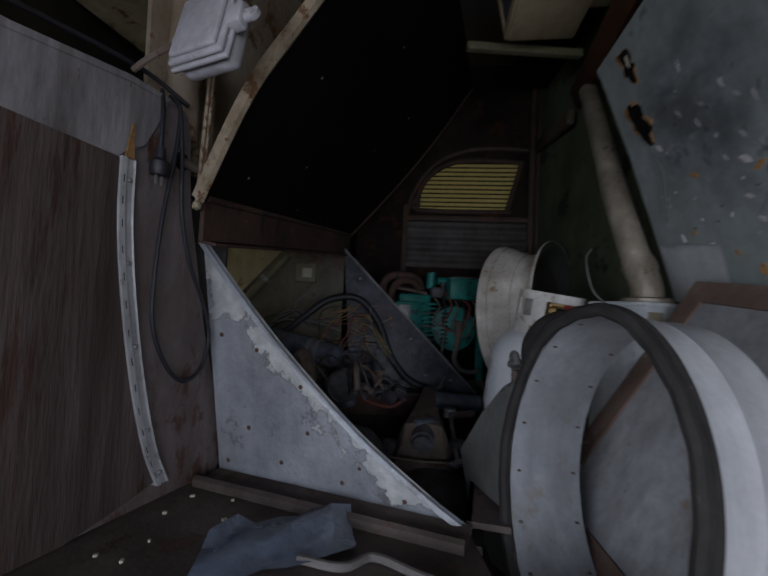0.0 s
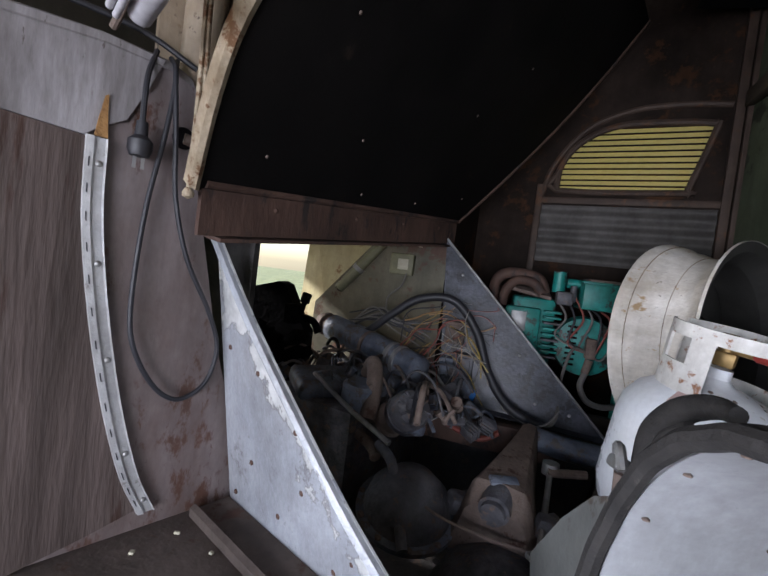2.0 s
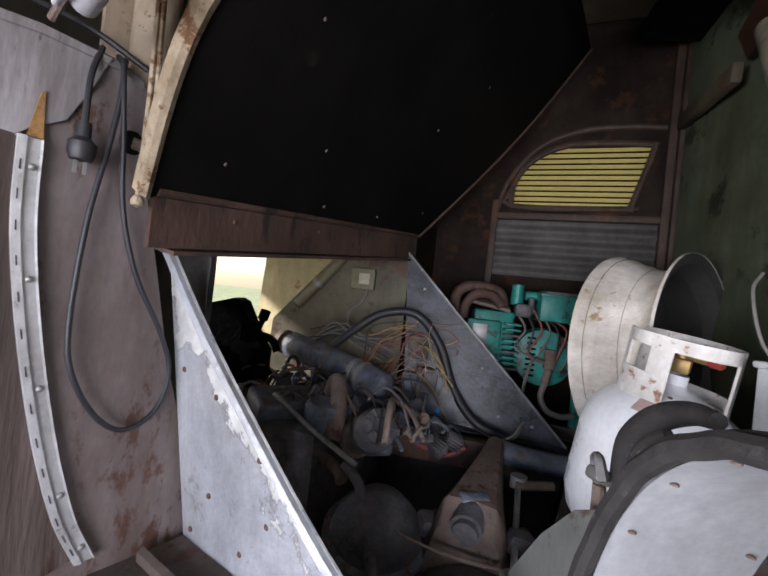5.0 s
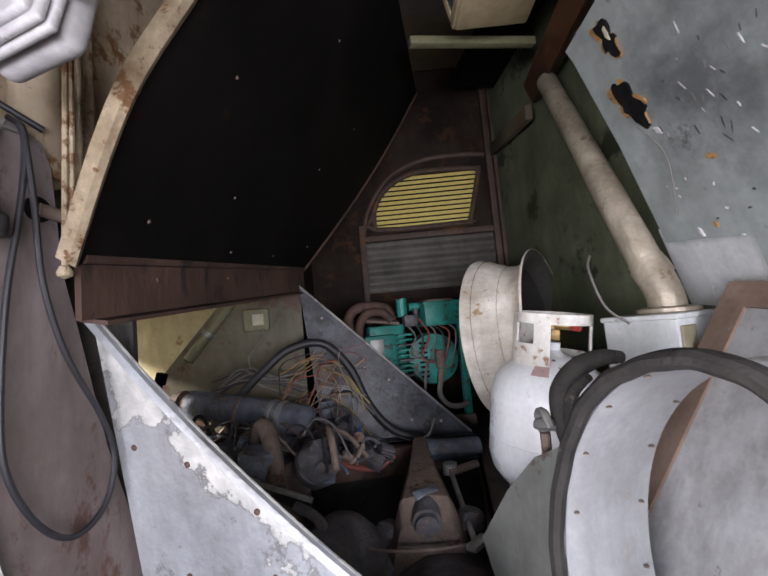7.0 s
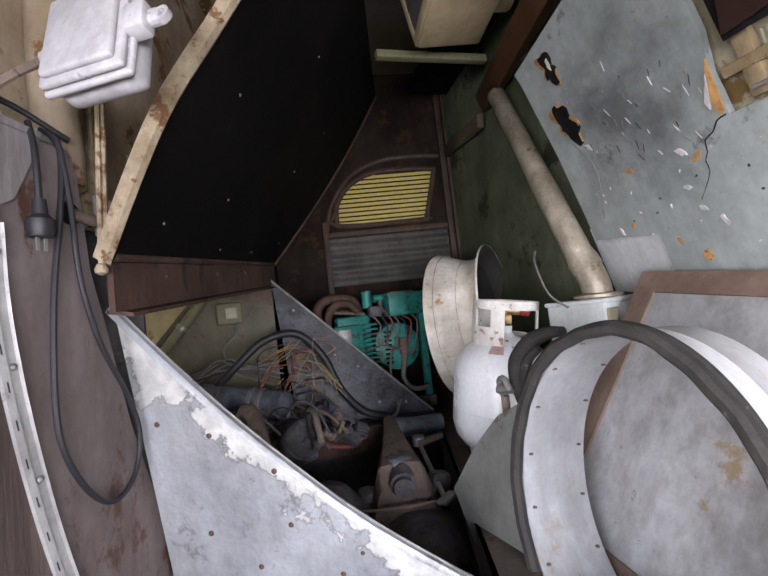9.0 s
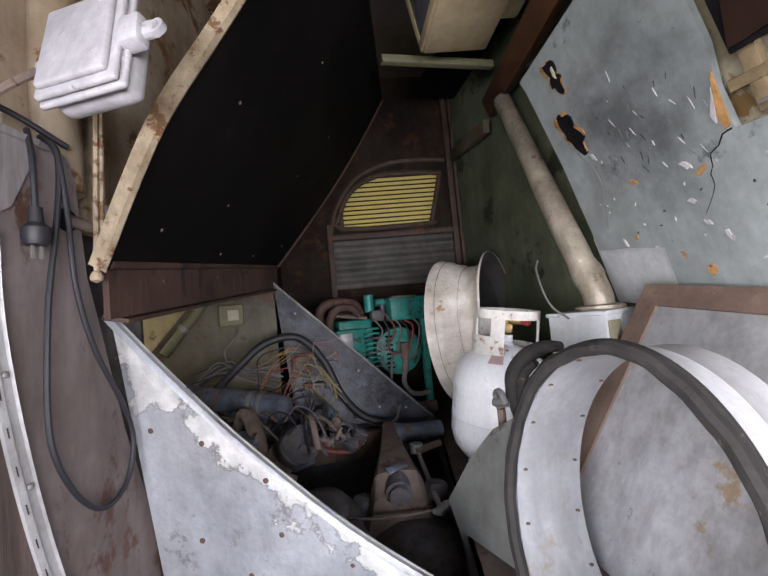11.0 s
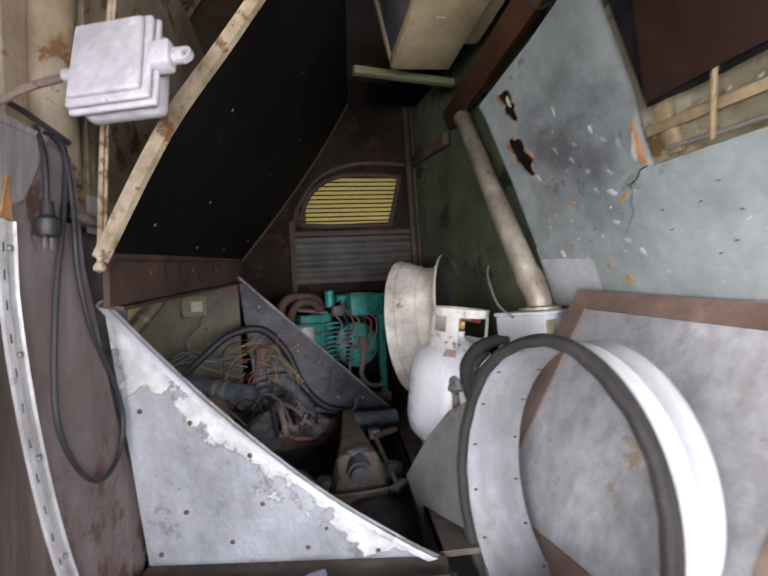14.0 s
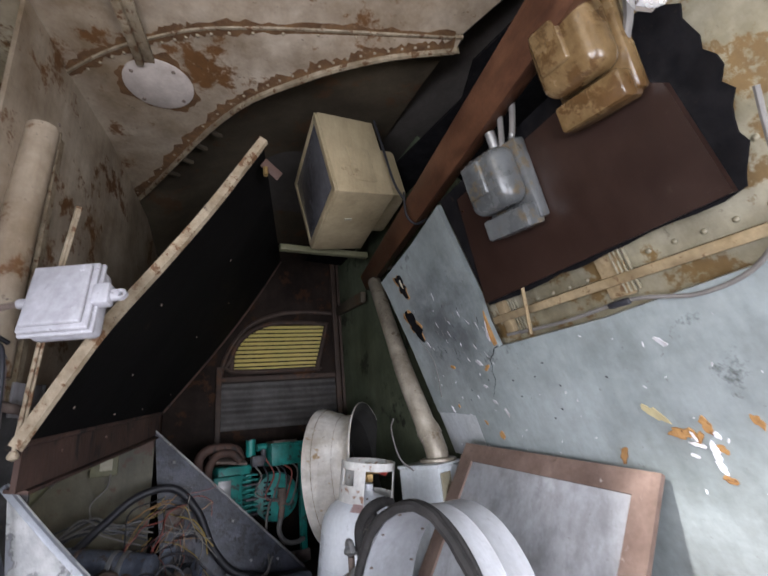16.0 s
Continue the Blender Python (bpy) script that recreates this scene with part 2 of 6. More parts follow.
WINDOW_BROWN = mat("rust_brown_moulding", (0.036, 0.022, 0.015), (0.085, 0.056, 0.042), 0.7, scale=9.0, bump=0.3, c3=(0.10, 0.048, 0.024), wear=0.57)
SKIN = mat("riveted_inner_skin", (0.20, 0.175, 0.105), (0.38, 0.35, 0.26), 0.45, scale=6.0, c3=(0.18, 0.115, 0.045), wear=0.53, grime=0.7)
METER_CASE = mat("grimy_meter_case", (0.065, 0.07, 0.072), (0.14, 0.148, 0.15), 0.28, scale=9.0, bump=0.15, c3=(0.13, 0.105, 0.07), wear=0.54, grime=0.6)
METER_RUST = mat("brown_stained_meter_case", (0.11, 0.066, 0.026), (0.23, 0.155, 0.075), 0.25, scale=9.0, bump=0.2, c3=(0.10, 0.055, 0.022), wear=0.52, grime=0.6)
FOIL = plain("silver_foil", (0.75, 0.76, 0.78), 0.25, 0.7)
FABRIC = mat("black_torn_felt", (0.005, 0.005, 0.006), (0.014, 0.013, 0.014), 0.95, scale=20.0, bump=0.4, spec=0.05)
RED = plain("red_plastic", (0.26, 0.03, 0.022), 0.5)
BLUE = plain("blue_plastic", (0.02, 0.17, 0.55), 0.4)
WIRE_RED, WIRE_TAN = plain("dull_red_wire", (0.24, 0.065, 0.05)), plain("tan_wire", (0.34, 0.20, 0.09))
WIRE_WHITE, WIRE_YEL = plain("off_white_wire", (0.27, 0.25, 0.22)), plain("yellow_wire", (0.36, 0.25, 0.06))
BRASS = plain("dull_brass", (0.30, 0.20, 0.08), 0.4, 0.6)
OLIVE = plain("olive_box_plastic", (0.16, 0.155, 0.09), 0.6)
LABEL = plain("pale_label", (0.44, 0.41, 0.31), 0.6)
PINK = plain("faded_pink_sticker", (0.55, 0.38, 0.36), 0.7)
GRASS = mat("sunlit_grass", (0.26, 0.29, 0.12), (0.42, 0.43, 0.22), 0.9, scale=2.0, bump=0.5)
SHELL = mat("dull_outer_shell", (0.05, 0.045, 0.04), (0.10, 0.088, 0.078), 0.7, scale=3.0)


# ---- mesh helpers ----
def V3(p):
    return np.array(p, float)


def unit(v):
    v = V3(v)
    return v / np.linalg.norm(v)


def join(*ms):
    vs, fs, k = [], [], 0
    for v, f in ms:
        vs.extend([tuple(p) for p in v])
        fs.extend([tuple(i + k for i in q) for q in f])
        k += len(v)
    return vs, fs


def slab(poly, thick):
    """A flat polygon pushed out by the vector thick."""
    n, t = len(poly), V3(thick)
    v = [V3(p) for p in poly] + [V3(p) + t for p in poly]
    f = [tuple(range(n))[::-1], tuple(range(n, 2 * n))] + [(i, (i + 1) % n, n + (i + 1) % n, n + i) for i in range(n)]
    return v, f


def rbox(c, size, rot=None, bevel=0.004, seg=2):
    """A box with rounded edges; rot is a 3x3 matrix of its axes in columns."""
    bm = bmesh.new()
    bmesh.ops.create_cube(bm, size=1.0)
    for v in bm.verts:
        v.co = Vector((v.co.x * size[0], v.co.y * size[1], v.co.z * size[2]))
    if bevel > 0:
        bmesh.ops.bevel(bm, geom=list(bm.edges), offset=min(bevel, 0.45 * min(size)), segments=seg, affect="EDGES", profile=0.5)
    bm.verts.index_update()
    a = np.eye(3) if rot is None else np.array(rot)
    v = [a @ np.array(x.co) + V3(c) for x in bm.verts]
    f = [tuple(x.index for x in q.verts) for q in bm.faces]
    bm.free()
    return v, f


def axes(z, x=None):
    """Axes in columns: z along the third; x as near as may be along the first."""
    z = unit(z)
    x = V3(x) if x is not None else (V3((1, 0, 0)) if abs(z[0]) < 0.9 else V3((0, 1, 0)))
    x = unit(x - z * (x @ z))
    return np.stack([x, np.cross(z, x), z], 1)


def lathe(profile, o, axis, n=32, x=None, arc=None, caps=True):
    """Rings of (radius, height) about an axis through o."""
    a = axes(axis, x)
    v, f = [], []
    full = arc is None
    th = np.linspace(0, 2 * np.pi, n, endpoint=False) if full else np.linspace(radians(arc[0]), radians(arc[1]), n)
    for r, h in profile:
        for t in th:
            v.append(V3(o) + a @ np.array((r * np.cos(t), r * np.sin(t), h)))
    for i in range(len(profile) - 1):
        for j in range(n if full else n - 1):
            k = (j + 1) % n
            f.append((i * n + j, i * n + k, (i + 1) * n + k, (i + 1) * n + j))
    if full and caps:
        if profile[0][0] > 1e-6 and profile[0] != profile[-1]:
            f.append(tuple(range(n))[::-1])
        if profile[-1][0] > 1e-6 and profile[0] != profile[-1]:
            f.append(tuple(range((len(profile) - 1) * n, len(profile) * n)))
    return v, f


def rod(a, b, r, n=12, r2=None):
    a, b = V3(a), V3(b)
    return lathe([(r, 0), (r2 if r2 else r, float(np.linalg.norm(b - a)))], a, b - a, n)


def smooth_path(pts, k=6):
    p = [V3(q) for q in pts]
    p = [2 * p[0] - p[1]] + p + [2 * p[-1] - p[-2]]
    out = []
    for i in range(1, len(p) - 2):
        for s in np.arange(k) / k:
            out.append(0.5 * (2 * p[i] + (p[i + 1] - p[i - 1]) * s + (2 * p[i - 1] - 5 * p[i] + 4 * p[i + 1] - p[i + 2]) * s * s + (3 * p[i] - p[i - 1] - 3 * p[i + 1] + p[i + 2]) * s ** 3))
    out.append(p[-2])
    return out


def tube(pts, r, n=8, k=6, curved=True):
    """A round tube along a path; r a number or one radius per path point."""
    p = smooth_path(pts, k) if curved else [V3(q) for q in pts]
    rs = np.interp(np.linspace(0, 1, len(p)), np.linspace(0, 1, len(r)), r) if isinstance(r, (list, tuple)) else [r] * len(p)
    v, f, up = [], [], V3((0.3, 0.2, 0.93))
    for i, q in enumerate(p):
        d = unit(p[min(i + 1, len(p) - 1)] - p[max(i - 1, 0)])
        x = up - d * (up @ d)
        x = unit(x) if np.linalg.norm(x) > 1e-4 else unit(np.cross(d, (1, 0, 0)))
        up = x
        y = np.cross(d, x)
        for j in range(n):
            t = 2 * np.pi * j / n
            v.append(q + rs[i] * (np.cos(t) * x + np.sin(t) * y))
    for i in range(len(p) - 1):
        for j in range(n):
            f.append((i * n + j, i * n + (j + 1) % n, (i + 1) * n + (j + 1) % n, (i + 1) * n + j))
    f += [tuple(range(n))[::-1], tuple(range((len(p) - 1) * n, len(p) * n))]
    return v, f


def loft(rows):
    """A sheet through rows of points."""
    n = len(rows[0])
    v = [V3(p) for r in rows for p in r]
    f = [(i * n + j, i * n + j + 1, (i + 1) * n + j + 1, (i + 1) * n + j) for i in range(len(rows) - 1) for j in range(n - 1)]
    return v, f


def obj(name, m, material, smooth=True, angle=35):
    me = bpy.data.meshes.new(name)
    me.from_pydata([tuple(map(float, p)) for p in m[0]], [], m[1])
    me.validate()
    bm = bmesh.new()
    bm.from_mesh(me)
    bmesh.ops.recalc_face_normals(bm, faces=bm.faces)
    bm.to_mesh(me)
    bm.free()
    if smooth:
        for p in me.polygons:
            p.use_smooth = True
        me.set_sharp_from_angle(angle=radians(angle))
    me.materials.append(material)
    return new(name, me)


def thing(name, base, label, category, group="", kind=""):
    e = new(name)
    e.location = base
    e.empty_display_size = 0.05
    return tagged(e, label, category, group, kind)


def part(name, m, material, parent, label="", smooth=True, angle=35):
    ob = obj(name, m, material, smooth, angle)
    ob.parent = parent
    if parent.data is None:
        ob.matrix_parent_inverse = Matrix.Translation(-parent.location)
    if label:
        tagged(ob, label)
    return ob


def setting(name, m, material, label, category, smooth=False):
    return tagged(obj(name, m, material, smooth), label, category, kind="structure")


def bolts(parent, pts, axis, r, material, name="bolt"):
    """Domed bolt heads, sharing one mesh."""
    first = None
    for p in pts:
        if first is None:
            first = part(name, lathe([(r, 0), (r, r * 0.35), (r * 0.6, r * 0.7), (0.0001, r * 0.8)], (0, 0, 0), axis, 10), material, parent)
            ob = first
        else:
            ob = new(name, first.data)
            ob.parent = parent
            if parent.data is None:
                ob.matrix_parent_inverse = Matrix.Translation(-parent.location)
        ob.location = p


Z = V3((0, 0, 1))
DECK_Z = 0.84

# ---- frames of the main surfaces ----
LE, LD, LN = V3((-0.345, 0.885, 0)), V3((-0.457, -0.889, 0)), V3((0.889, -0.457, 0))


def Lp(s, z, off=0.0):
    """A point on the left panel: s metres from its end at the engine hatch, z high, off metres towards the camera."""
    return LE + LD * s + LN * off + Z * z


RN = unit((-0.937, 0.123, -0.328))


def Rp(y, z, off=0.0):
    """A point on the leaning right-hand board at y and z."""
    return V3((0.764 + 0.1313 * (y - 0.457) - 0.35 * (z - 1.484), y, z)) + RN * off


BO, BD, BN = V3((0.036, 2.294, 0)), V3((0.971, -0.239, 0)), V3((-0.239, -0.971, 0))


def Bp(q, z, off=0.0):
    """A point on the back wall, q metres along it."""
    return BO + BD * q + BN * off + Z * z


LIDN = unit((0.826, -0.208, -0.525))
LA, LB, LC, LDD = V3((-0.362, 0.725, 1.46)), V3((-0.02, 1.79, 1.585)), V3((0.62, 2.02, 2.50)), V3((0.058, 0.565, 2.19))

# ---- setting ----
setting("ground", slab([(-60, -60, -0.02), (60, -60, -0.02), (60, 60, -0.02), (-60, 60, -0.02)], (0, 0, -0.05)), GRASS, "green grass field around the derelict vehicle", "ground")
setting("floor", slab([(0.60, 1.65, DECK_Z), (-0.04, 1.74, DECK_Z), (-0.04, 2.34, DECK_Z), (1.22, 2.05, DECK_Z), (1.22, -1.7, DECK_Z),
                      (-1.3, -1.7, DECK_Z), (-1.3, -0.9, DECK_Z), tuple(Lp(0.98, DECK_Z)), tuple(Lp(0.0, DECK_Z)), (0.19, 0.605, DECK_Z), (0.17, 0.10, DECK_Z), (0.80, 0.10, DECK_Z), (0.80, 0.90, DECK_Z), (0.33, 0.90, DECK_Z)], (0, 0, -0.03)),
        DECK, "dusty brown worn vehicle deck round the engine hatch", "floor")
setting("floor_recess", slab([(0.15, 0.08, 0.72), (0.82, 0.08, 0.72), (0.82, 0.92, 0.72), (0.30, 0.92, 0.72)], (0, 0, -0.02)), DECK, "lower brown dusty tray under the metal ring", "floor")
# left panel: sheet, pale band on top, plywood below
setting("wall_left", slab([Lp(0.0, 0.84), Lp(0.98, 0.84), Lp(0.98, 1.61), Lp(0.49, 1.63), Lp(0.30, 1.655), Lp(0.20, 1.657), Lp(0.165, 1.645), Lp(0.15, 1.61), Lp(0.135, 1.45), Lp(0.112, 1.36), Lp(0.070, 1.18), Lp(0.018, 1.02), Lp(-0.015, 0.90)], -LN * 0.02),
        LEFT_METAL, "stained grey-brown sheet panel beside the engine hatch", "wall")
setting("trim", slab([Lp(0.315, 1.500, 0.008), Lp(0.98, 1.525, 0.008), Lp(0.98, 1.615, 0.008), Lp(0.49, 1.632, 0.008), Lp(0.30, 1.656, 0.008), Lp(0.215, 1.654, 0.008), Lp(0.235, 1.60, 0.008), Lp(0.262, 1.54, 0.008), Lp(0.30, 1.515, 0.008)], -LN * 0.008),
        BAND, "cracked pale grey painted band along the panel's top", "trim")
setting("wall_left_board", slab([Lp(0.182, 0.885, 0.012), Lp(0.27, 0.862, 0.012), Lp(0.36, 0.843, 0.012), Lp(0.98, 0.843, 0.012), Lp(0.98, 1.525, 0.012), Lp(0.315, 1.498, 0.012), Lp(0.307, 1.36, 0.012), Lp(0.288, 1.23, 0.012), Lp(0.256, 1.08, 0.012), Lp(0.22, 0.965, 0.012)], -LN * 0.012),
        PLY, "weathered grey-brown plywood board with dark grain", "wall")
setting("ledge", loft([[Lp(a, z - 0.016, 0.0095), Lp(a, z - 0.004, 0.004), Lp(a, z + 0.006, -0.008), Lp(a, z + 0.011, -0.028), Lp(a, z + 0.010, -0.075), Lp(a, z - 0.02, -0.078)] for a, z in ((0.165, 1.644), (0.20, 1.657), (0.30, 1.657), (0.40, 1.645), (0.49, 1.633), (0.70, 1.624), (0.98, 1.613))]),
        BAND, "rounded pale grey shoulder along the panel top", "ledge", True)
# dark space behind the left panel and the outer shell, with an open hatch in its side
SIDE = [(1.35, 2.9, 0.4, 0.95), (1.35, 2.9, 1.60, 2.72), (-0.14, 1.35, 0.4, 2.72), (-1.70, -0.14, 2.40, 2.72), (-1.70, -1.60, 0.4, 2.40), (-1.60, -0.14, 0.4, 0.84)]
setting("wall_shell_left", join(*[slab([(-1.32, a, c), (-1.32, b, c), (-1.32, b, d), (-1.32, a, d)], (-0.03, 0, 0)) for a, b, c, d in SIDE]),
        SHELL, "dark inside of the vehicle's side with open door and engine hatch", "wall")
setting("wall_end_left", slab([(-0.75, 2.55, 1.60), (0.02, 2.30, 1.60), (0.02, 2.30, 2.7), (-1.32, 2.75, 2.7), (-1.32, 2.75, 1.6)], (0, 0.03, 0)), SHELL, "dark inner end wall behind the raised lid", "wall")
setting("wall_shell_right", slab([(1.24, -1.7, 0.4), (1.24, 2.9, 0.4), (1.24, 2.9, 2.72), (1.24, -1.7, 2.72)], (0.03, 0, 0)), SHELL, "dark inside of the vehicle's far side", "wall")
setting("roof", slab([(-1.35, -1.75, 2.72), (1.25, -1.75, 2.72), (1.25, 2.9, 2.72), (-1.35, 2.9, 2.72)], (0, 0, 0.03)), SHELL, "dull roof skin over the engine room", "roof")
setting("wall_behind", join(slab([(-1.3, -1.7, 0.84), (-0.75, -1.7, 0.84), (-0.75, -1.7, 2.72), (-1.3, -1.7, 2.72)], (0, -0.03, 0)),
                            slab([(0.85, -1.7, 0.84), (1.22, -1.7, 0.84), (1.22, -1.7, 2.72), (0.85, -1.7, 2.72)], (0, -0.03, 0)),
                            slab([(-0.75, -1.7, 2.5), (0.85, -1.7, 2.5), (0.85, -1.7, 2.72), (-0.75, -1.7, 2.72)], (0, -0.03, 0))),
        SHELL, "dull wall round the open doorway", "wall")
setting("wall_bulkhead_left", slab([Lp(0.98, 0.84), (-1.3, -0.05, 0.84), (-1.3, -0.05, 2.7), Lp(0.98, 2.7)], (0.005, 0.02, 0)), SHELL, "dull partition beside the side door", "wall")

# back wall with its quarter-round window
WQ = [(0.352, 1.835)] + [(0.352 + 0.30 * (1 - np.cos(radians(a))) * 1.0, 1.835 + 0.05 + 0.245 * np.sin(radians(a))) for a in range(8, 91, 9)] + [(0.80, 2.128), (0.915, 2.118), (0.930, 2.10), (0.862, 1.845), (0.85, 1.832)]


def win_top(q):
    return float(np.interp(q, [0.352] + [a for a, _ in WQ[1:13]] + [0.915, 0.930], [1.835] + [b for _, b in WQ[1:13]] + [2.118, 2.10]))


def win_bottom(q):
    return float(np.interp(q, [0.352, 0.85, 0.862, 0.930], [1.834, 1.832, 1.845, 2.098]))


qs = sorted(set([0.352 + 0.578 * k / 40 for k in range(41)]))
pieces = [slab([Bp(a, z0), Bp(b, z0), Bp(b, z1), Bp(a, z1)], -BN * 0.025) for a, b, z0, z1 in ((0.0, 0.352, 0.84, 2.72), (0.930, 1.03, 0.84, 2.72), (0.352, 0.930, 0.84, 1.832))]
for a, b in zip(qs[:-1], qs[1:]):
    pieces.append(slab([Bp(a, win_top(a)), Bp(b, win_top(b)), Bp(b, 2.72), Bp(a, 2.72)], -BN * 0.025))
    if win_bottom(b) > 1.836:
        pieces.append(slab([Bp(a, 1.832), Bp(b, 1.832), Bp(b, win_bottom(b)), Bp(a, max(1.8325, win_bottom(a)))], -BN * 0.025))
setting("wall_back", join(*pieces), BACK_BROWN, "dark brown painted steel back wall with rust", "wall")
setting("wall_partition", slab([(-0.05, 1.77, 0.80), (0.04, 2.30, 0.80), (0.04, 2.30, 2.7), (-0.05, 1.77, 1.60)], (-0.015, 0, 0)), BACK_BROWN, "dark steel partition beside the generator", "wall")
window = thing("window_1", tuple(Bp(0.6, 1.83)), "quarter-round louvred window with yellow-green slats in a brown frame", "window", kind="structure")
part("window_frame", tube([Bp(q, z, 0.004) for q, z in WQ + [WQ[0], WQ[1]]], 0.014, 8, 3), WINDOW_BROWN, window, "brown rounded window moulding")
part("outer_moulding", tube([Bp(0.29, 1.80, 0.004), Bp(0.33, 1.95, 0.004), Bp(0.45, 2.11, 0.004), Bp(0.62, 2.185, 0.004), Bp(0.80, 2.20, 0.004), Bp(0.97, 2.19, 0.004)], 0.013, 8), WINDOW_BROWN, window)
LOUV = bpy.data.materials.new("translucent_slat")
LOUV.use_nodes = True
ln = LOUV.node_tree
tr_ = ln.nodes.new("ShaderNodeBsdfTranslucent")
tr_.inputs[0].default_value = (0.62, 0.58, 0.16, 1)
mxs = ln.nodes.new("ShaderNodeMixShader")
mxs.inputs[0].default_value = 0.6
lnn = ln.nodes.new("ShaderNodeTexNoise")
lnn.inputs["Scale"].default_value = 14.0
lnr = ln.nodes.new("ShaderNodeValToRGB")
lnr.color_ramp.elements[0].color, lnr.color_ramp.elements[1].color = (0.62, 0.52, 0.17, 1), (0.92, 0.82, 0.48, 1)
ln.links.new(lnn.outputs[0], lnr.inputs[0])
ln.links.new(lnr.outputs[0], ln.nodes["Principled BSDF"].inputs["Base Color"])
ln.links.new(lnr.outputs[0], tr_.inputs[0])
ln.links.new(ln.nodes["Principled BSDF"].outputs[0], mxs.inputs[1])
ln.links.new(tr_.outputs[0], mxs.inputs[2])
ln.links.new(mxs.outputs[0], ln.nodes["Material Output"].inputs[0])
for i in range(12):
    zz = 1.845 + 0.0255 * i
    q0 = 0.352 + (0.30 * (1 - math.sqrt(max(0.0, 1 - min(1.0, (zz - 1.885) / 0.245) ** 2))) if zz > 1.885 else 0.0)
    q1 = 0.862 + (zz - 1.845) * 0.26
    if q1 - q0 > 0.03:
        part("slat", slab([Bp(q0 - 0.004, zz - 0.012, -0.004), Bp(q1 + 0.004, zz - 0.012, -0.004), Bp(q1 + 0.004, zz + 0.019, -0.020), Bp(q0 - 0.004, zz + 0.019, -0.020)], Z * 0.002 + BN * 0.001), LOUV, window, smooth=False)
        # thin dark bar paints the shadow line between neighbouring slats
        part("slat_shadow_line", tube([Bp(q0 - 0.004, zz - 0.0115, -0.002), Bp(q1 + 0.004, zz - 0.0115, -0.002)], 0.0042, 6, 1, False), BACK_BROWN, window, "dark strip painting the shadow line under a slat")
# corrugated sheet under the window
rows = []
for q in (0.30, 0.97):
    rows.append([Bp(q, 1.50 + 0.265 * i / 60, 0.012 + 0.008 * math.sin(2 * math.pi * i / 15)) for i in range(61)])
corr = setting("corrugated_panel", join(loft(rows), loft([[p - BN * 0.006 for p in r] for r in rows])), CORR, "grey corrugated metal sheet below the louvred window", "wall panel", True)
frame_posts = setting("window_trim", join(rbox(Bp(0.285, 1.55, 0.012), (0.03, 0.024, 0.62), axes(Z, BD), 0.004), rbox(Bp(0.99, 1.75, 0.014), (0.032, 0.03, 1.7), axes(Z, BD), 0.004),
                                          rbox(Bp(0.63, 1.785, 0.012), (0.72, 0.022, 0.03), axes(Z, BD), 0.004), rbox(Bp(1.02, 1.75, 0.02), (0.02, 0.04, 1.7), axes(Z, BD), 0.004)),
                      WINDOW_BROWN, "brown steel posts and rails framing the back wall", "trim", True)
# right side: outer skin behind, leaning board in front
setting("wall_right", slab([(1.03, 2.06, 0.84), (0.93, 0.86, 0.84), (1.06, -0.1, 0.84), (1.06, -1.7, 0.84), (1.06, -1.7, 1.1), (1.06, -0.1, 1.1), (0.90, 0.86, 1.5), (0.88, 0.86, 2.72), (1.03, 2.06, 2.72)][:3] + [(0.88, 0.86, 2.72), (1.03, 2.06, 2.72)], (0.03, 0, 0)),
        GREEN_SHEET, "greenish grey painted side sheet, stained dark low down", "wall")
setting("wall_right_skin", slab([Rp(0.9, 0.86, -0.055), Rp(-1.7, 0.86, -0.055), Rp(-1.7, 2.3, -0.055), Rp(-0.1, 2.3, -0.055), Rp(0.02, 2.02, -0.055), Rp(0.45, 1.98, -0.055), Rp(0.9, 1.90, -0.055)], -RN * 0.02), SKIN, "yellowed riveted inner skin behind the board", "wall")
BOARD_OUT = [(0.945, 1.985), (0.935, 1.95), (0.91, 1.72), (0.90, 1.468), (0.80, 1.458), (0.688, 1.441), (0.70, 1.20), (0.70, 0.845), (-1.68, 0.845), (-1.68, 1.60), (-0.60, 1.61), (-0.20, 1.622), (0.10, 1.612), (0.30, 1.618), (0.45, 1.622), (0.455, 1.70), (0.445, 1.775), (0.46, 2.03), (0.46, 2.06), (0.66, 2.022)]
wall_board = setting("wall_right_board", slab([Rp(y, z) for y, z in BOARD_OUT], -RN * 0.016), BOARD, "grey-blue painted board with chips, holes and a crack", "wall")
setting("flue_back_plate", slab([Rp(0.66, 1.05, -0.035), Rp(0.95, 1.05, -0.035), Rp(0.95, 1.50, -0.035), Rp(0.66, 1.50, -0.035)], -RN * 0.006), BOX_GREY, "blue-grey sheet behind the flue box", "wall")
setting("roof_brace", rbox((0.955, 1.76, 2.16), (0.03, 0.56, 0.06), np.array(Euler((0.14, 0, -0.22)).to_matrix()), 0.004), CREAM_SHADED, "olive steel brace under the roof", "brace", True)
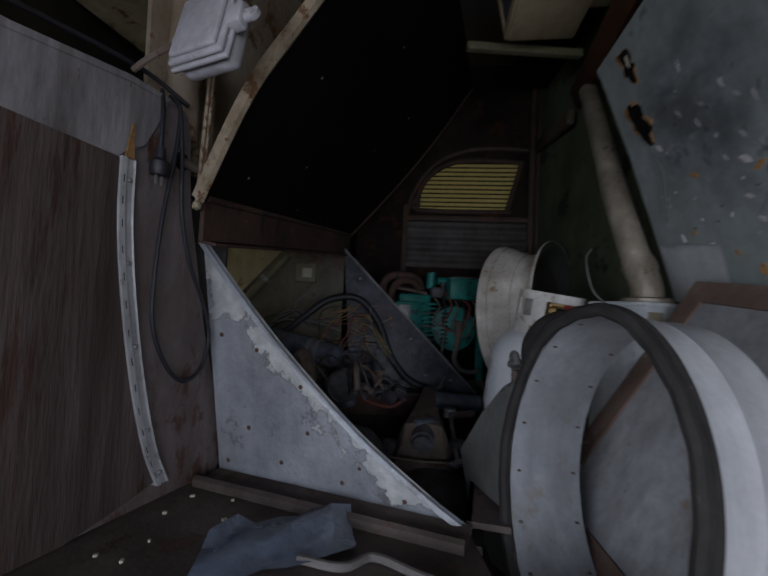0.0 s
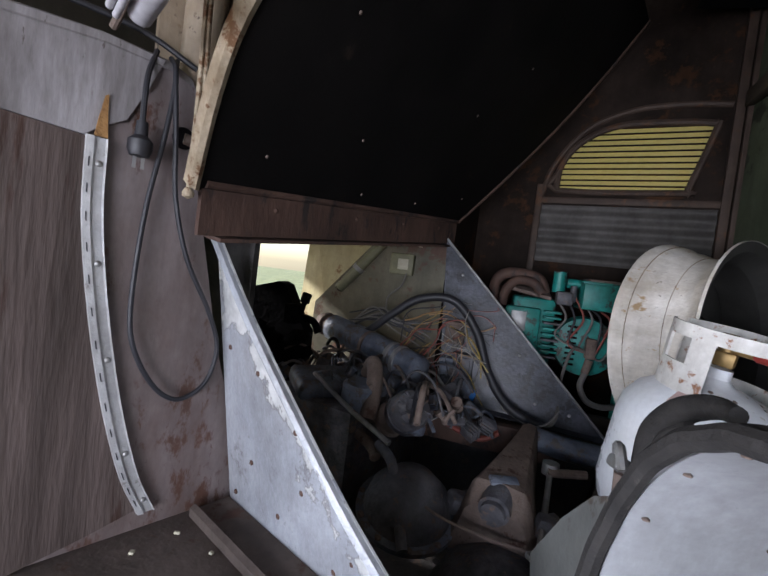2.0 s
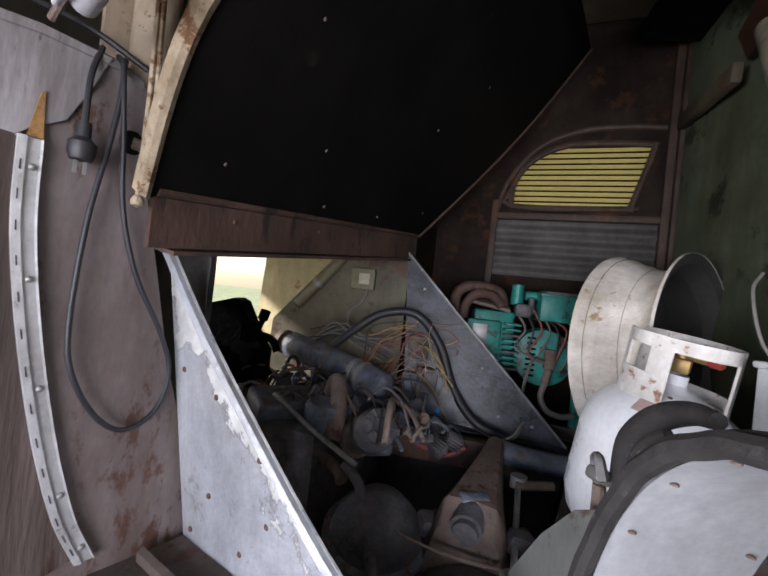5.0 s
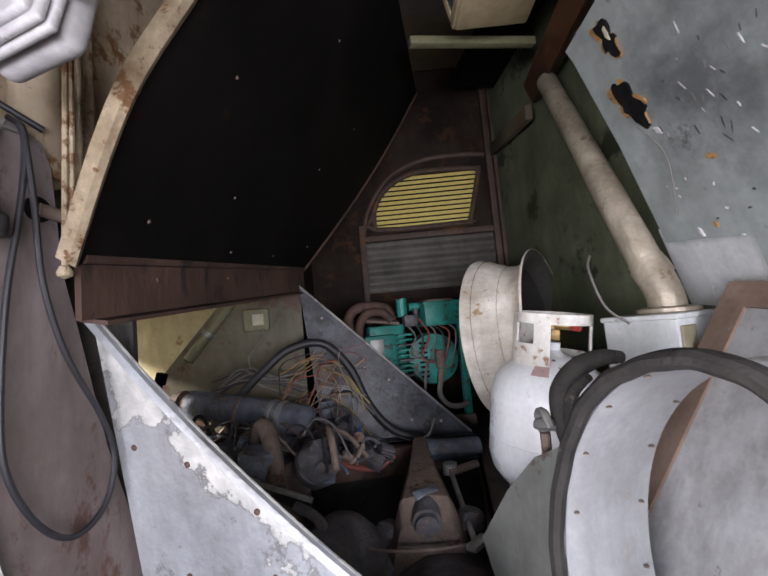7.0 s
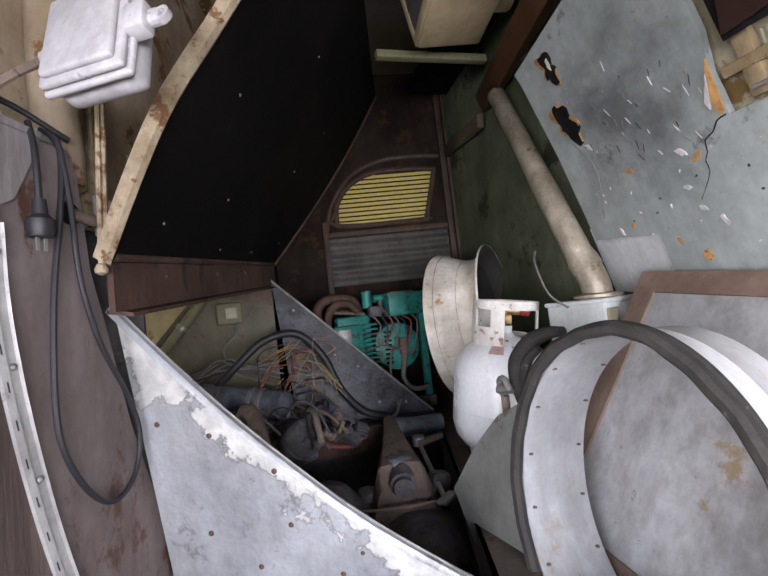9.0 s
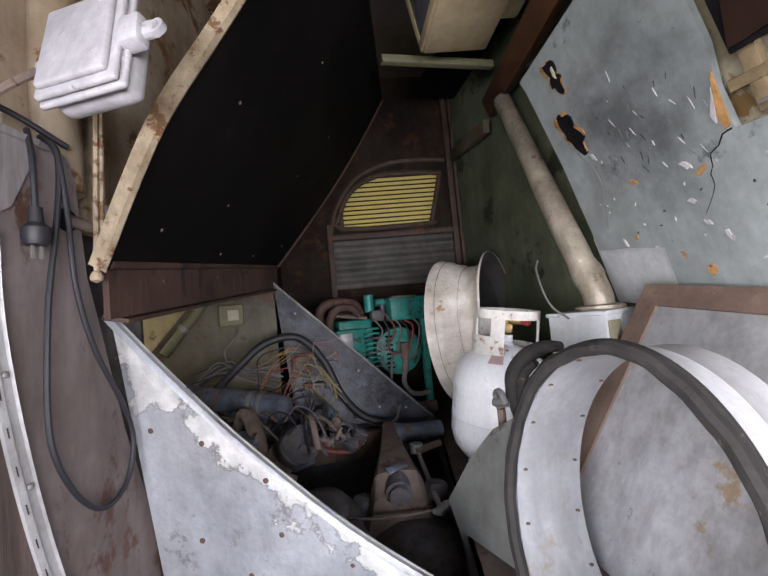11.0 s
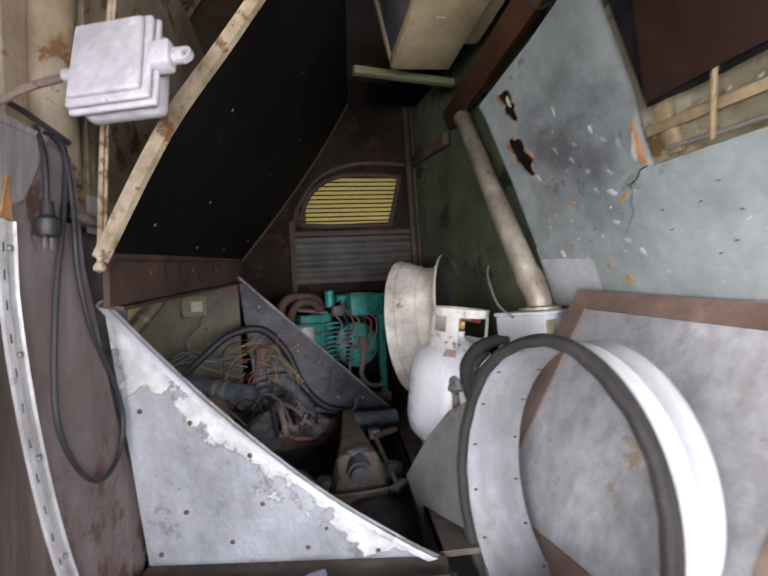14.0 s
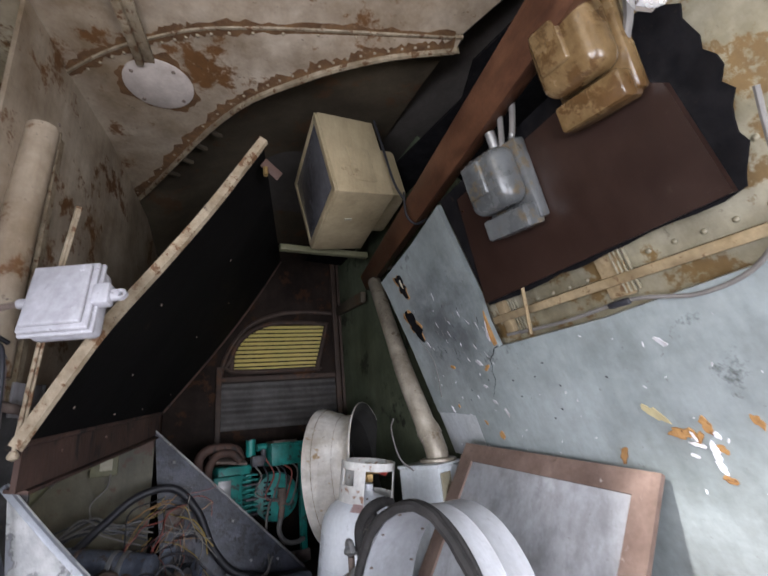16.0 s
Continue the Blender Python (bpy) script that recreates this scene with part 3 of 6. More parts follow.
setting("cavity_rail", join(rbox(Rp(-0.12, 1.668, -0.035), (1.15, 0.022, 0.035), axes(RN, (0, 1, 0)), 0.003), rbox(Rp(0.405, 1.70, -0.03), (0.03, 0.15, 0.02), axes(RN, (0, 1, 0)), 0.003),
                            rbox(Rp(0.06, 1.70, -0.035), (0.055, 0.13, 0.02), axes(RN, (0, 1, 0)), 0.003)), OLD_WOOD, "split raw timber strips in the wall cavity", "trim", True)

skin_rivets = thing("skin_rivets", tuple(Rp(0.1, 1.70, -0.05)), "row of domed rivets in the inner skin", "rivets", kind="structure")
bolts(skin_rivets, [Rp(0.40 - 0.052 * k, 1.700 + 0.004 * math.sin(k), -0.054) for k in range(16)] + [Rp(-0.245 - 0.05 * k, 1.80 + 0.05 * k, -0.054) for k in range(8)], RN, 0.006, SKIN, "rivet")
setting("skin_rib", join(*[rbox(Rp(0.40 - 0.010 * k, 1.68, -0.050), (0.004, 0.10, 0.006), axes(RN, (0, 1, 0)), 0.001) for k in range(4)], *[rbox(Rp(0.045 - 0.010 * k, 1.70, -0.024), (0.004, 0.12, 0.006), axes(RN, (0, 1, 0)), 0.001) for k in range(4)]), SKIN, "pressed ribs in the yellowed inner skin", "trim", True)

# ceiling: rust-spotted band with a round cover, dome behind it
HC = 2.55
RIB = smooth_path([(-0.62, 2.55, HC - 0.05), (-0.41, 2.2, HC - 0.02), (-0.19, 1.58, HC), (0.015, 0.92, HC), (0.19, 0.64, HC), (0.385, 0.44, HC), (0.60, 0.30, HC + 0.01)], 6)
SEAM = smooth_path([(-1.0, 2.3, HC - 0.08), (-0.80, 1.75, HC - 0.03), (-0.61, 1.24, HC), (-0.40, 0.88, HC), (-0.22, 0.68, HC), (0.0, 0.53, HC), (0.60, 0.27, HC + 0.02)], 6)
FAR = smooth_path([(-0.66, 2.56, 1.6), (-0.40, 2.44, 1.75), (-0.1, 2.33, 2.1), (0.10, 2.27, 2.5), (0.35, 2.2, 2.66), (0.65, 2.12, 2.68), (1.0, 2.04, 2.68)], 6)
FRONT = smooth_path([(-1.3, 1.6, HC - 0.05), (-1.15, 0.9, HC), (-1.0, 0.4, HC + 0.05), (-0.8, -0.1, HC + 0.08), (-0.5, -0.6, HC + 0.1), (0.1, -0.9, HC + 0.1), (0.9, -1.0, HC + 0.1)], 6)
band = [[(1 - u) * a + u * b for u in np.linspace(0, 1, 6)] for a, b in zip(RIB, SEAM)]
setting("ceiling", join(loft(band), loft([[(1 - u) * a + u * b + Z * 0.012 for u in np.linspace(0, 1, 8)] for a, b in zip(SEAM, FRONT)])), CREAM, "cream painted ceiling with brown rust spots and seams", "ceiling", True)
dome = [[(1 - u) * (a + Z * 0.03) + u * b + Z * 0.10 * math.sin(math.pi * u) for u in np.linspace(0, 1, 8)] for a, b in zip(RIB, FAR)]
setting("ceiling_dome", loft(dome), CREAM_SHADED, "olive dome behind the ceiling rib, its shade put into the colour", "ceiling", True)
rib = [[p + Z * h + V3((0.012, 0.004, 0)) * o for o, h in ((0, 0), (0, -0.018), (1, -0.018), (1, 0.03), (1, 0.04))] for p in RIB]
setting("ceiling_rib", join(loft(rib), tube(SEAM, 0.007, 6, 1, False)), RUST_EDGE, "rusty curved rib and seam bead of the ceiling", "trim", True)
setting("ceiling_strut", join(rbox((-0.285, 0.68, HC - 0.012), (0.022, 0.22, 0.03), np.array(Euler((0, 0, -0.36)).to_matrix()), 0.004), rbox((-0.262, 0.672, HC - 0.006), (0.03, 0.22, 0.012), np.array(Euler((0, 0, -0.36)).to_matrix()), 0.003)), RUST_EDGE, "rusty pressed strut on the ceiling", "trim", True)
cover = thing("ceiling_cover", (-0.19, 0.86, HC - 0.006), "round cream cover plate screwed to the rusty ceiling", "cover plate")
part("disc", lathe([(0.0001, -0.004), (0.095, -0.004), (0.103, 0.0), (0.103, 0.006)], (-0.19, 0.86, HC - 0.006), Z, 40), COVER_PAINT, cover)
stain = [[V3((-0.19 + r * math.cos(a), 0.86 + r * math.sin(a), HC - h)) for r, h in ((0.101, 0.0035), (0.116 + 0.012 * math.sin(3 * a) + 0.007 * math.sin(8 * a + 1) + 0.004 * math.sin(19 * a), 0.002))] for a in np.linspace(0, 2 * math.pi, 90)]
part("rust_ring", loft(stain), RUST_STAIN, cover, "ragged rust stain round the cover")
bolts(cover, [(-0.19 + 0.085 * math.cos(a), 0.86 + 0.085 * math.sin(a), HC - 0.010) for a in (0.4, 2.0, 3.5, 5.1)], -Z, 0.006, RUST_IRON, "screw")
rr_ = random.Random(77)
for path, side, w0 in ((RIB, -1, 0.030), (SEAM, 1, 0.022), (SEAM, -1, 0.020)):
    rows_ = []
    for k in range(4, len(path) - 1):
        for f_ in (0.0, 0.25, 0.5, 0.75):
            p_ = path[k] * (1 - f_) + path[k + 1] * f_
            d_ = unit(path[k + 1] - path[k])
            n_ = V3((-d_[1], d_[0], 0)) * (-side)
            w_ = w0 * (0.45 + 0.5 * math.sin(0.9 * k + 2 * f_) ** 2 + 0.6 * rr_.random())
            rows_.append([p_ - Z * 0.003, p_ - n_ * w_ - Z * 0.0022])
    setting("ceiling_rust", loft(rows_), RUST_STAIN, "ragged rust run along the ceiling seam", "rust stain")
# added black sheet: gives the unlit void beside the monitor its darkness
setting("roof_void_sheet", slab([(0.72, 0.42, 2.50), (0.64, 0.28, 2.50), (0.70, -0.9, 2.50), (1.20, -0.9, 2.50), (1.20, 1.95, 2.50), (0.76, 1.95, 2.50), (0.72, 1.2, 2.50)], (0, 0, 0.01)), FABRIC, "added black sheet standing in for the dark void under the roof", "ceiling")
for k, i in enumerate((14, 15, 16, 17)):
    pr_ = RIB[i] + V3((0.0, 0.0, 0.02))
    setting("rib_ridge", tube([pr_ + V3((-0.02, -0.01, 0.0)), pr_ + V3((0.02, 0.02, -0.012)), pr_ + V3((0.06, 0.05, 0.0))], 0.010, 8), CREAM_SHADED, "ridge pressed into the dome beside the rib", "trim", True)
bolt_line = thing("ceiling_rivets", tuple(RIB[12]), "row of rivets along the rusty ceiling rib", "rivets", kind="structure")
bolts(bolt_line, [RIB[i] + V3((-0.014, -0.006, -0.001)) for i in range(6, len(RIB) - 2, 1)] + [SEAM[i] + V3((0.02, 0.01, -0.001)) for i in range(6, len(SEAM) - 2, 1)], -Z, 0.0055, RUST_EDGE, "rivet")
# posts above the left panel
setting("corner_sheet", slab([Lp(0.20, 1.60, -0.075), Lp(-0.30, 1.50, -0.13), Lp(-1.30, 1.45, -0.30), Lp(-1.30, 2.50, -0.30), Lp(-0.30, 2.56, -0.13), Lp(0.22, 2.57, -0.075)], -LN * 0.012), CREAM, "stained cream corner sheet rising from the panel", "wall")
corner_rivets = thing("corner_rivets", tuple(Lp(-0.1, 1.7, -0.09)), "rivets and screws in the stained corner sheet", "rivets", kind="structure")
bolts(corner_rivets, [Lp(0.03 - 0.004 * k, 1.68 + 0.075 * k, -0.10) for k in range(10)] + [Lp(-0.12, 1.60, -0.10), Lp(-0.22, 1.63, -0.11), Lp(-0.10, 1.75, -0.10), Lp(-0.26, 1.86, -0.115)], LN, 0.006, RUST_IRON, "rivet")
setting("corner_post", tube([Lp(0.135, 1.60, -0.045), Lp(0.13, 1.9, -0.05), Lp(0.10, 2.25, -0.06)], 0.037, 14), CREAM, "cream painted tube post with rust specks", "post", True)
setting("corner_channel", join(rbox(Lp(0.06, 1.90, -0.055), (0.05, 0.02, 0.72), axes(Z, LD), 0.003), rbox(Lp(0.075, 1.90, -0.04), (0.006, 0.02, 0.72), axes(Z, LD), 0.001)), RUST_EDGE, "rusty yellowed channel with rivets", "post", True)

# ---- engine well ----
EDGE0, EDGE1 = V3((0.20, 0.60, 0)), V3((0.60, 1.65, 0))
ED = unit(EDGE1 - EDGE0)
EN = V3((ED[1], -ED[0], 0))
setting("well_wall_right", slab([EDGE0 + Z * 0.81, EDGE1 + Z * 0.81, EDGE1 + Z * 0.25, EDGE0 + Z * 0.25], EN * 0.02), WELL, "oily dark side of the engine well", "wall")
setting("well_wall_far", slab([(0.60, 1.65, 0.81), (-0.62, 1.78, 0.81), (-0.62, 1.78, 0.25), (0.60, 1.65, 0.25)], (0, 0.02, 0)), WELL, "oily dark end of the engine well", "wall")
setting("well_wall_near", slab([(-0.33, 0.875, 0.82), (0.20, 0.60, 0.82), (0.20, 0.60, 0.25), (-0.33, 0.875, 0.25)], (-0.01, -0.02, 0)), WELL, "oily dark near side of the engine well", "wall")
setting("well_floor", slab([(-1.2, 0.6, 0.27), (0.62, 0.5, 0.27), (0.62, 1.8, 0.27), (-1.2, 1.85, 0.27)], (0, 0, -0.02)), WELL, "black oily pan under the engine", "floor")
setting("well_wall_left", slab([(-0.36, 0.92, 0.25), (-1.2, 0.95, 0.25), (-1.2, 0.95, 1.6), (-0.36, 0.92, 1.6)], (0, -0.02, 0)), WELL, "dark panel beside the engine", "wall")
setting("well_back_sheet", slab([(-0.04, 1.76, 0.8), (-0.62, 1.84, 0.8), (-0.60, 1.84, 1.19), (-0.33, 1.81, 1.50), (-0.30, 1.80, 1.58), (-0.04, 1.765, 1.58)], (0, 0.015, 0)), mat("green_brown_bay_sheet", (0.08, 0.075, 0.05), (0.17, 0.155, 0.11), 0.6, scale=5.0, c3=(0.10, 0.05, 0.03), wear=0.55), "dirty green-brown sheet behind the engine", "wall")
setting("bay_yellow_panel", slab([(-0.28, 1.86, 1.62), (-0.70, 1.95, 1.62), (-0.735, 1.97, 1.10), (-0.55, 1.90, 1.05)], (0, 0.012, 0)), YELLOW_PANEL, "faded yellow outer panel lit by daylight", "wall")

beam = thing("hinge_beam", (-0.19, 1.26, 1.47), "rusty brown steel beam across the hatch under the lid", "beam")
bx = axes(unit(LB - LA), Z)
part("web", slab([LA + V3((-0.012, 0, -0.005)), LB + V3((-0.012, 0, -0.005)), LB + V3((-0.012, 0, -0.085)), LA + V3((-0.012, 0, -0.085))], (0.01, -0.004, 0)), RUST_BEAM, beam)
part("flange", slab([LA * 0.96 + LB * 0.04 + V3((-0.04, 0, -0.082)), LB + V3((-0.04, 0, -0.082)), LB + V3((0.012, -0.004, -0.09)), LA * 0.96 + LB * 0.04 + V3((0.0, -0.004, -0.09))], (0, 0, -0.007)), RUST_BEAM, beam)
bolts(beam, [LA + (LB - LA) * k + V3((0.0, -0.004, -0.03)) for k in (0.15, 0.4, 0.62, 0.85)], (1, -0.3, 0), 0.005, RUST_BEAM)

# lifted lid: black lined sheet with a curved rusty near edge
near_edge = smooth_path([LA + V3((-0.008, -0.01, -0.008)), (-0.300, 0.655, 1.583), (-0.245, 0.627, 1.682), (-0.160, 0.616, 1.815), (-0.062, 0.597, 1.975), LDD], 4)
far_edge = [LB + (LC - LB) * u + V3((0.03, 0.03, 0.0)) * math.sin(math.pi * u) for u in np.linspace(0, 1, len(near_edge))]
lid = thing("engine_lid", tuple(LA), "lifted black-lined engine lid with a rusty curved edge", "lid")
sheet = [[(1 - u) * a + u * b for u in np.linspace(0, 1, 8)] for a, b in zip(near_edge, far_edge)]
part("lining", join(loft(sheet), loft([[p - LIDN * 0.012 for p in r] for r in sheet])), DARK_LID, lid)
part("edge_strip", loft([[p + LIDN * a + unit(V3((0.1, -1, 0.0))) * b for a, b in ((-0.02, 0.0), (0.006, 0.0), (0.008, 0.012), (0.0, 0.022), (-0.02, 0.022), (-0.02, 0.0))] for p in near_edge]), RUST_EDGE, lid, "rusty cream lid edge")
part("far_strip", tube(far_edge, 0.008, 6, 1, False), RUST_BEAM, lid)
part("hinge_strip", tube([LA + Z * 0.004, LB + Z * 0.004], 0.008, 8, 1, False), RUST_BEAM, lid)
for u, w in ((0.22, 0.28), (0.10, 0.10), (0.08, 0.38), (0.09, 0.62), (0.52, 0.12), (0.42, 0.55), (0.60, 0.60), (0.75, 0.3), (0.1, 0.85)):
    i = int(u * (len(near_edge) - 1))
    bolts(lid, [near_edge[i] * (1 - w) + far_edge[i] * w], LIDN, 0.0036, RUST_IRON)
tip = thing("lid_catch", tuple(LDD), "rusty lid catch tab with a loose bolt", "catch")
part("tab", rbox(LDD + V3((0.035, 0.04, -0.045)), (0.06, 0.006, 0.03), np.array(Euler((0.3, 0.5, 0.2)).to_matrix()), 0.003), RUST_BEAM, tip)
part("bolt", rod(LDD + V3((0.015, 0.03, -0.05)), LDD + V3((0.015, 0.03, -0.075)), 0.007, 6), BRASS, tip)
stay = thing("cord", (-0.372, 0.70, 1.43), "thin frayed cord with knotted end hanging by the lid", "cord")
part("strand", tube([(-0.374, 0.70, 1.448), (-0.366, 0.69, 1.60), (-0.350, 0.665, 1.78), (-0.33, 0.64, 1.95)], 0.0042, 8), RUST_EDGE, stay)
part("strand", tube([(-0.366, 0.705, 1.455), (-0.360, 0.695, 1.60), (-0.345, 0.668, 1.78), (-0.325, 0.642, 1.95)], 0.0038, 8), RUST_EDGE, stay)
part("knot", lathe([(0.0001, 0), (0.009, 0.004), (0.010, 0.010), (0.006, 0.018), (0.0001, 0.02)], (-0.374, 0.70, 1.432), Z, 10), RUST_EDGE, stay)
setting("lid_bracket", rbox(Lp(0.035, 1.56, -0.03), (0.10, 0.006, 0.075), axes(Z, LD), 0.002), BAND, "pale grey bracket plate at the foot of the lid", "bracket", True)
pivot = thing("pivot_pin", tuple(Lp(0.17, 1.54, 0.0)), "rusty pivot pin through a hole in the panel", "pin")
part("pin", rod(Lp(0.172, 1.54, 0.004), Lp(0.06, 1.525, 0.02), 0.010), RUST_IRON, pivot)
part("hole_rim", lathe([(0.011, 0), (0.019, 0.002), (0.019, 0.004), (0.011, 0.004)], Lp(0.172, 1.54, 0.001), LN, 16), FABRIC, pivot)

# near side plate of the hatch
NPN = unit((-0.466, -0.872, -0.146))
pa, pb, pc = V3((-0.388, 0.806, 1.392)), V3((-0.332, 0.868, 0.845)), V3((0.195, 0.588, 0.845))
plate = thing("hatch_side_plate", tuple((pb + pc) / 2), "pale triangular side plate with flaking white paint", "plate")
hyp = smooth_path([pa, (-0.280, 0.766, 1.262), (-0.168, 0.731, 1.138), (-0.020, 0.672, 0.998), (0.12, 0.615, 0.893), pc], 5)
hd = unit(pc - pa)
hin = unit(pb - pa - hd * ((pb - pa) @ hd))


def flaked_plate():
    """Blue-grey primer with ragged cream paint left along the sloping edge, dark at the broken rims."""
    m = PAN.copy()
    m.name = "flaked_cream_over_blue_grey"
    n, lk = m.node_tree.nodes, m.node_tree.links
    bs = n["Principled BSDF"]
    base = bs.inputs["Base Color"].links[0].from_socket
    co = n.new("ShaderNodeTexCoord")
    dot = n.new("ShaderNodeVectorMath")
    dot.operation = "DOT_PRODUCT"
    dot.inputs[1].default_value = tuple(hin)
    lk.new(co.outputs["Object"], dot.inputs[0])
    depth = n.new("ShaderNodeMapRange")
    depth.inputs[1].default_value, depth.inputs[2].default_value = float(pa @ hin) - 0.01, float(pa @ hin) + 0.20
    depth.inputs[3].default_value, depth.inputs[4].default_value = 0.12, -0.20
    lk.new(dot.outputs["Value"], depth.inputs[0])
    nz = n.new("ShaderNodeTexNoise")
    nz.inputs["Scale"].default_value, nz.inputs["Detail"].default_value, nz.inputs["Roughness"].default_value = 9.0, 9.0, 0.62
    lk.new(co.outputs["Object"], nz.inputs["Vector"])
    add = n.new("ShaderNodeMath")
    lk.new(nz.outputs[0], add.inputs[0])
    lk.new(depth.outputs[0], add.inputs[1])
    rim = n.new("ShaderNodeValToRGB")
    rim.color_ramp.elements[0].position, rim.color_ramp.elements[0].color = 0.485, (1, 1, 1, 1)
    rim.color_ramp.elements[1].position, rim.color_ramp.elements[1].color = 0.53, (1, 1, 1, 1)
    mid = rim.color_ramp.elements.new(0.502)
    mid.color = (0.55, 0.53, 0.51, 1)
    lk.new(add.outputs[0], rim.inputs[0])
    mask = n.new("ShaderNodeValToRGB")
    mask.color_ramp.elements[0].position, mask.color_ramp.elements[1].position = 0.500, 0.515
    lk.new(add.outputs[0], mask.inputs[0])
    fine = n.new("ShaderNodeTexNoise")
    fine.inputs["Scale"].default_value, fine.inputs["Detail"].default_value = 30.0, 6.0
    lk.new(co.outputs["Object"], fine.inputs["Vector"])
    cream = n.new("ShaderNodeValToRGB")
    cream.color_ramp.elements[0].position, cream.color_ramp.elements[1].position = 0.35, 0.65
    cream.color_ramp.elements[0].color, cream.color_ramp.elements[1].color = (0.33, 0.335, 0.33, 1), (0.49, 0.49, 0.48, 1)
    lk.new(fine.outputs[0], cream.inputs[0])
    mix = n.new("ShaderNodeMixRGB")
    lk.new(mask.outputs[0], mix.inputs[0])
    lk.new(base, mix.inputs[1])
    lk.new(cream.outputs[0], mix.inputs[2])
    mul = n.new("ShaderNodeMixRGB")
    mul.blend_type = "MULTIPLY"
    mul.inputs[0].default_value = 1.0
    lk.new(mix.outputs[0], mul.inputs[1])
    lk.new(rim.outputs[0], mul.inputs[2])
    lk.new(mul.outputs[0], bs.inputs["Base Color"])
    return m


part("sheet", slab([pb] + [p for p in hyp[::-1]], -NPN * 0.004), flaked_plate(), plate, smooth=False)
part("folded_edge", loft([[p + NPN * a - unit(V3((0.5, 0.1, 0.75))) * b for a, b in ((0.0, 0.001), (0.008, 0.001), (0.009, 0.006), (0.008, 0.012), (0.0, 0.013), (-0.004, 0.001), (0.0, 0.001))] for p in hyp]), PAN, plate)
part("bottom_flange", slab([pb + NPN * 0.002, pc + NPN * 0.002, pc + NPN * 0.02 + Z * 0.004, pb + NPN * 0.05 + Z * 0.004], Z * -0.004), PAN, plate, smooth=False)
bolts(plate, [pb + (pc - pb) * u + (pa - pb) * w + NPN * 0.001 for u, w in ((0.30, 0.10), (0.16, 0.22), (0.42, 0.24), (0.40, 0.42), (0.62, 0.14), (0.05, 0.06), (0.78, 0.05), (0.06, 0.60), (0.55, 0.07), (0.22, 0.55))], NPN, 0.0052, RUST_BEAM)
sill = setting("hatch_sill", join(slab([pb + NPN * 0.004 + Z * 0.0, pc + NPN * 0.004, pc + NPN * 0.075, pb + NPN * 0.075], Z * 0.010), slab([pb + NPN * 0.075, pc + NPN * 0.075, pc + NPN * 0.085 - Z * 0.004, pb + NPN * 0.085 - Z * 0.004], Z * 0.028)), DECK, "brown dusty sill along the plate", "trim")
rail = setting("hatch_rail", join(slab([EDGE0 + Z * 0.842 - EN * 0.012, EDGE1 + Z * 0.842 - EN * 0.012, EDGE1 + Z * 0.842 + EN * 0.07, EDGE0 + Z * 0.842 + EN * 0.07], Z * 0.012), slab([EDGE0 + Z * 0.854 - EN * 0.012, EDGE1 + Z * 0.854 - EN * 0.012, EDGE1 + Z * 0.75 - EN * 0.012, EDGE0 + Z * 0.75 - EN * 0.012], EN * 0.01)), DECK, "rusty brown angle rail edging the engine well", "trim")

# far side plate of the hatch
FN = unit((-0.011, -0.988, 0.153))
fa, fb, fc = V3((-0.046, 1.722, 1.512)), V3((0.005, 1.63, 0.93)), V3((0.565, 1.622, 0.895))
fplate = thing("hatch_side_plate", tuple((fb + fc) / 2 - Z * 0.05), "dirty blue-grey triangular side plate, sooty and scratched", "plate")
part("sheet", slab([fa, fb, fc], -FN * 0.004), FAR_PLATE, fplate, smooth=False)
part("folded_edge", tube([fa, fc], 0.005, 6, 1, False), STEEL, fplate, "bright worn steel edge")
part("bottom_flange", slab([fb, fc, fc + FN * 0.035 - Z * 0.01, fb + FN * 0.035 - Z * 0.01], Z * -0.004), FAR_PLATE, fplate, smooth=False)
bolts(fplate, [fb + (fc - fb) * u + (fa - fb) * w + FN * 0.001 for u, w in ((0.12, 0.78), (0.35, 0.45), (0.50, 0.36), (0.10, 0.9), (0.8, 0.08), (0.60, 0.10))], FN, 0.006, STEEL)

# ---- things on the deck ----
# wheel rim: barrel with two flanges, open side facing right
WC, WA = V3((0.831, 1.433, 1.262)), unit((-0.681, 0.725, -0.06))
WR = 0.300
wheel = thing("wheel_rim", (0.72, 1.52, 0.93), "white painted steel wheel rim with rust streaks, standing upright", "wheel rim")
prof = [(WR, 0.0), (WR, 0.008), (WR - 0.018, 0.014), (WR - 0.038, 0.03), (WR - 0.050, 0.060), (WR - 0.046, 0.10), (WR - 0.032, 0.125), (WR - 0.026, 0.15), (WR - 0.012, 0.17), (WR - 0.008, 0.192), (WR, 0.205), (WR, 0.214),
        (WR - 0.02, 0.214), (WR - 0.03, 0.18), (WR - 0.045, 0.13), (WR - 0.06, 0.06), (WR - 0.03, 0.008), (WR, 0.0)]
part("barrel", lathe(prof[:12], WC, WA, 64, caps=False), RIM, wheel)
part("inner_barrel", lathe([(WR - 0.002, 0.001), (WR - 0.03, 0.012), (WR - 0.058, 0.06), (WR - 0.052, 0.13), (WR - 0.035, 0.2), (WR - 0.002, 0.213)], WC, WA, 64, caps=False), RIM_IN, wheel, "dark grey inside of the rim")
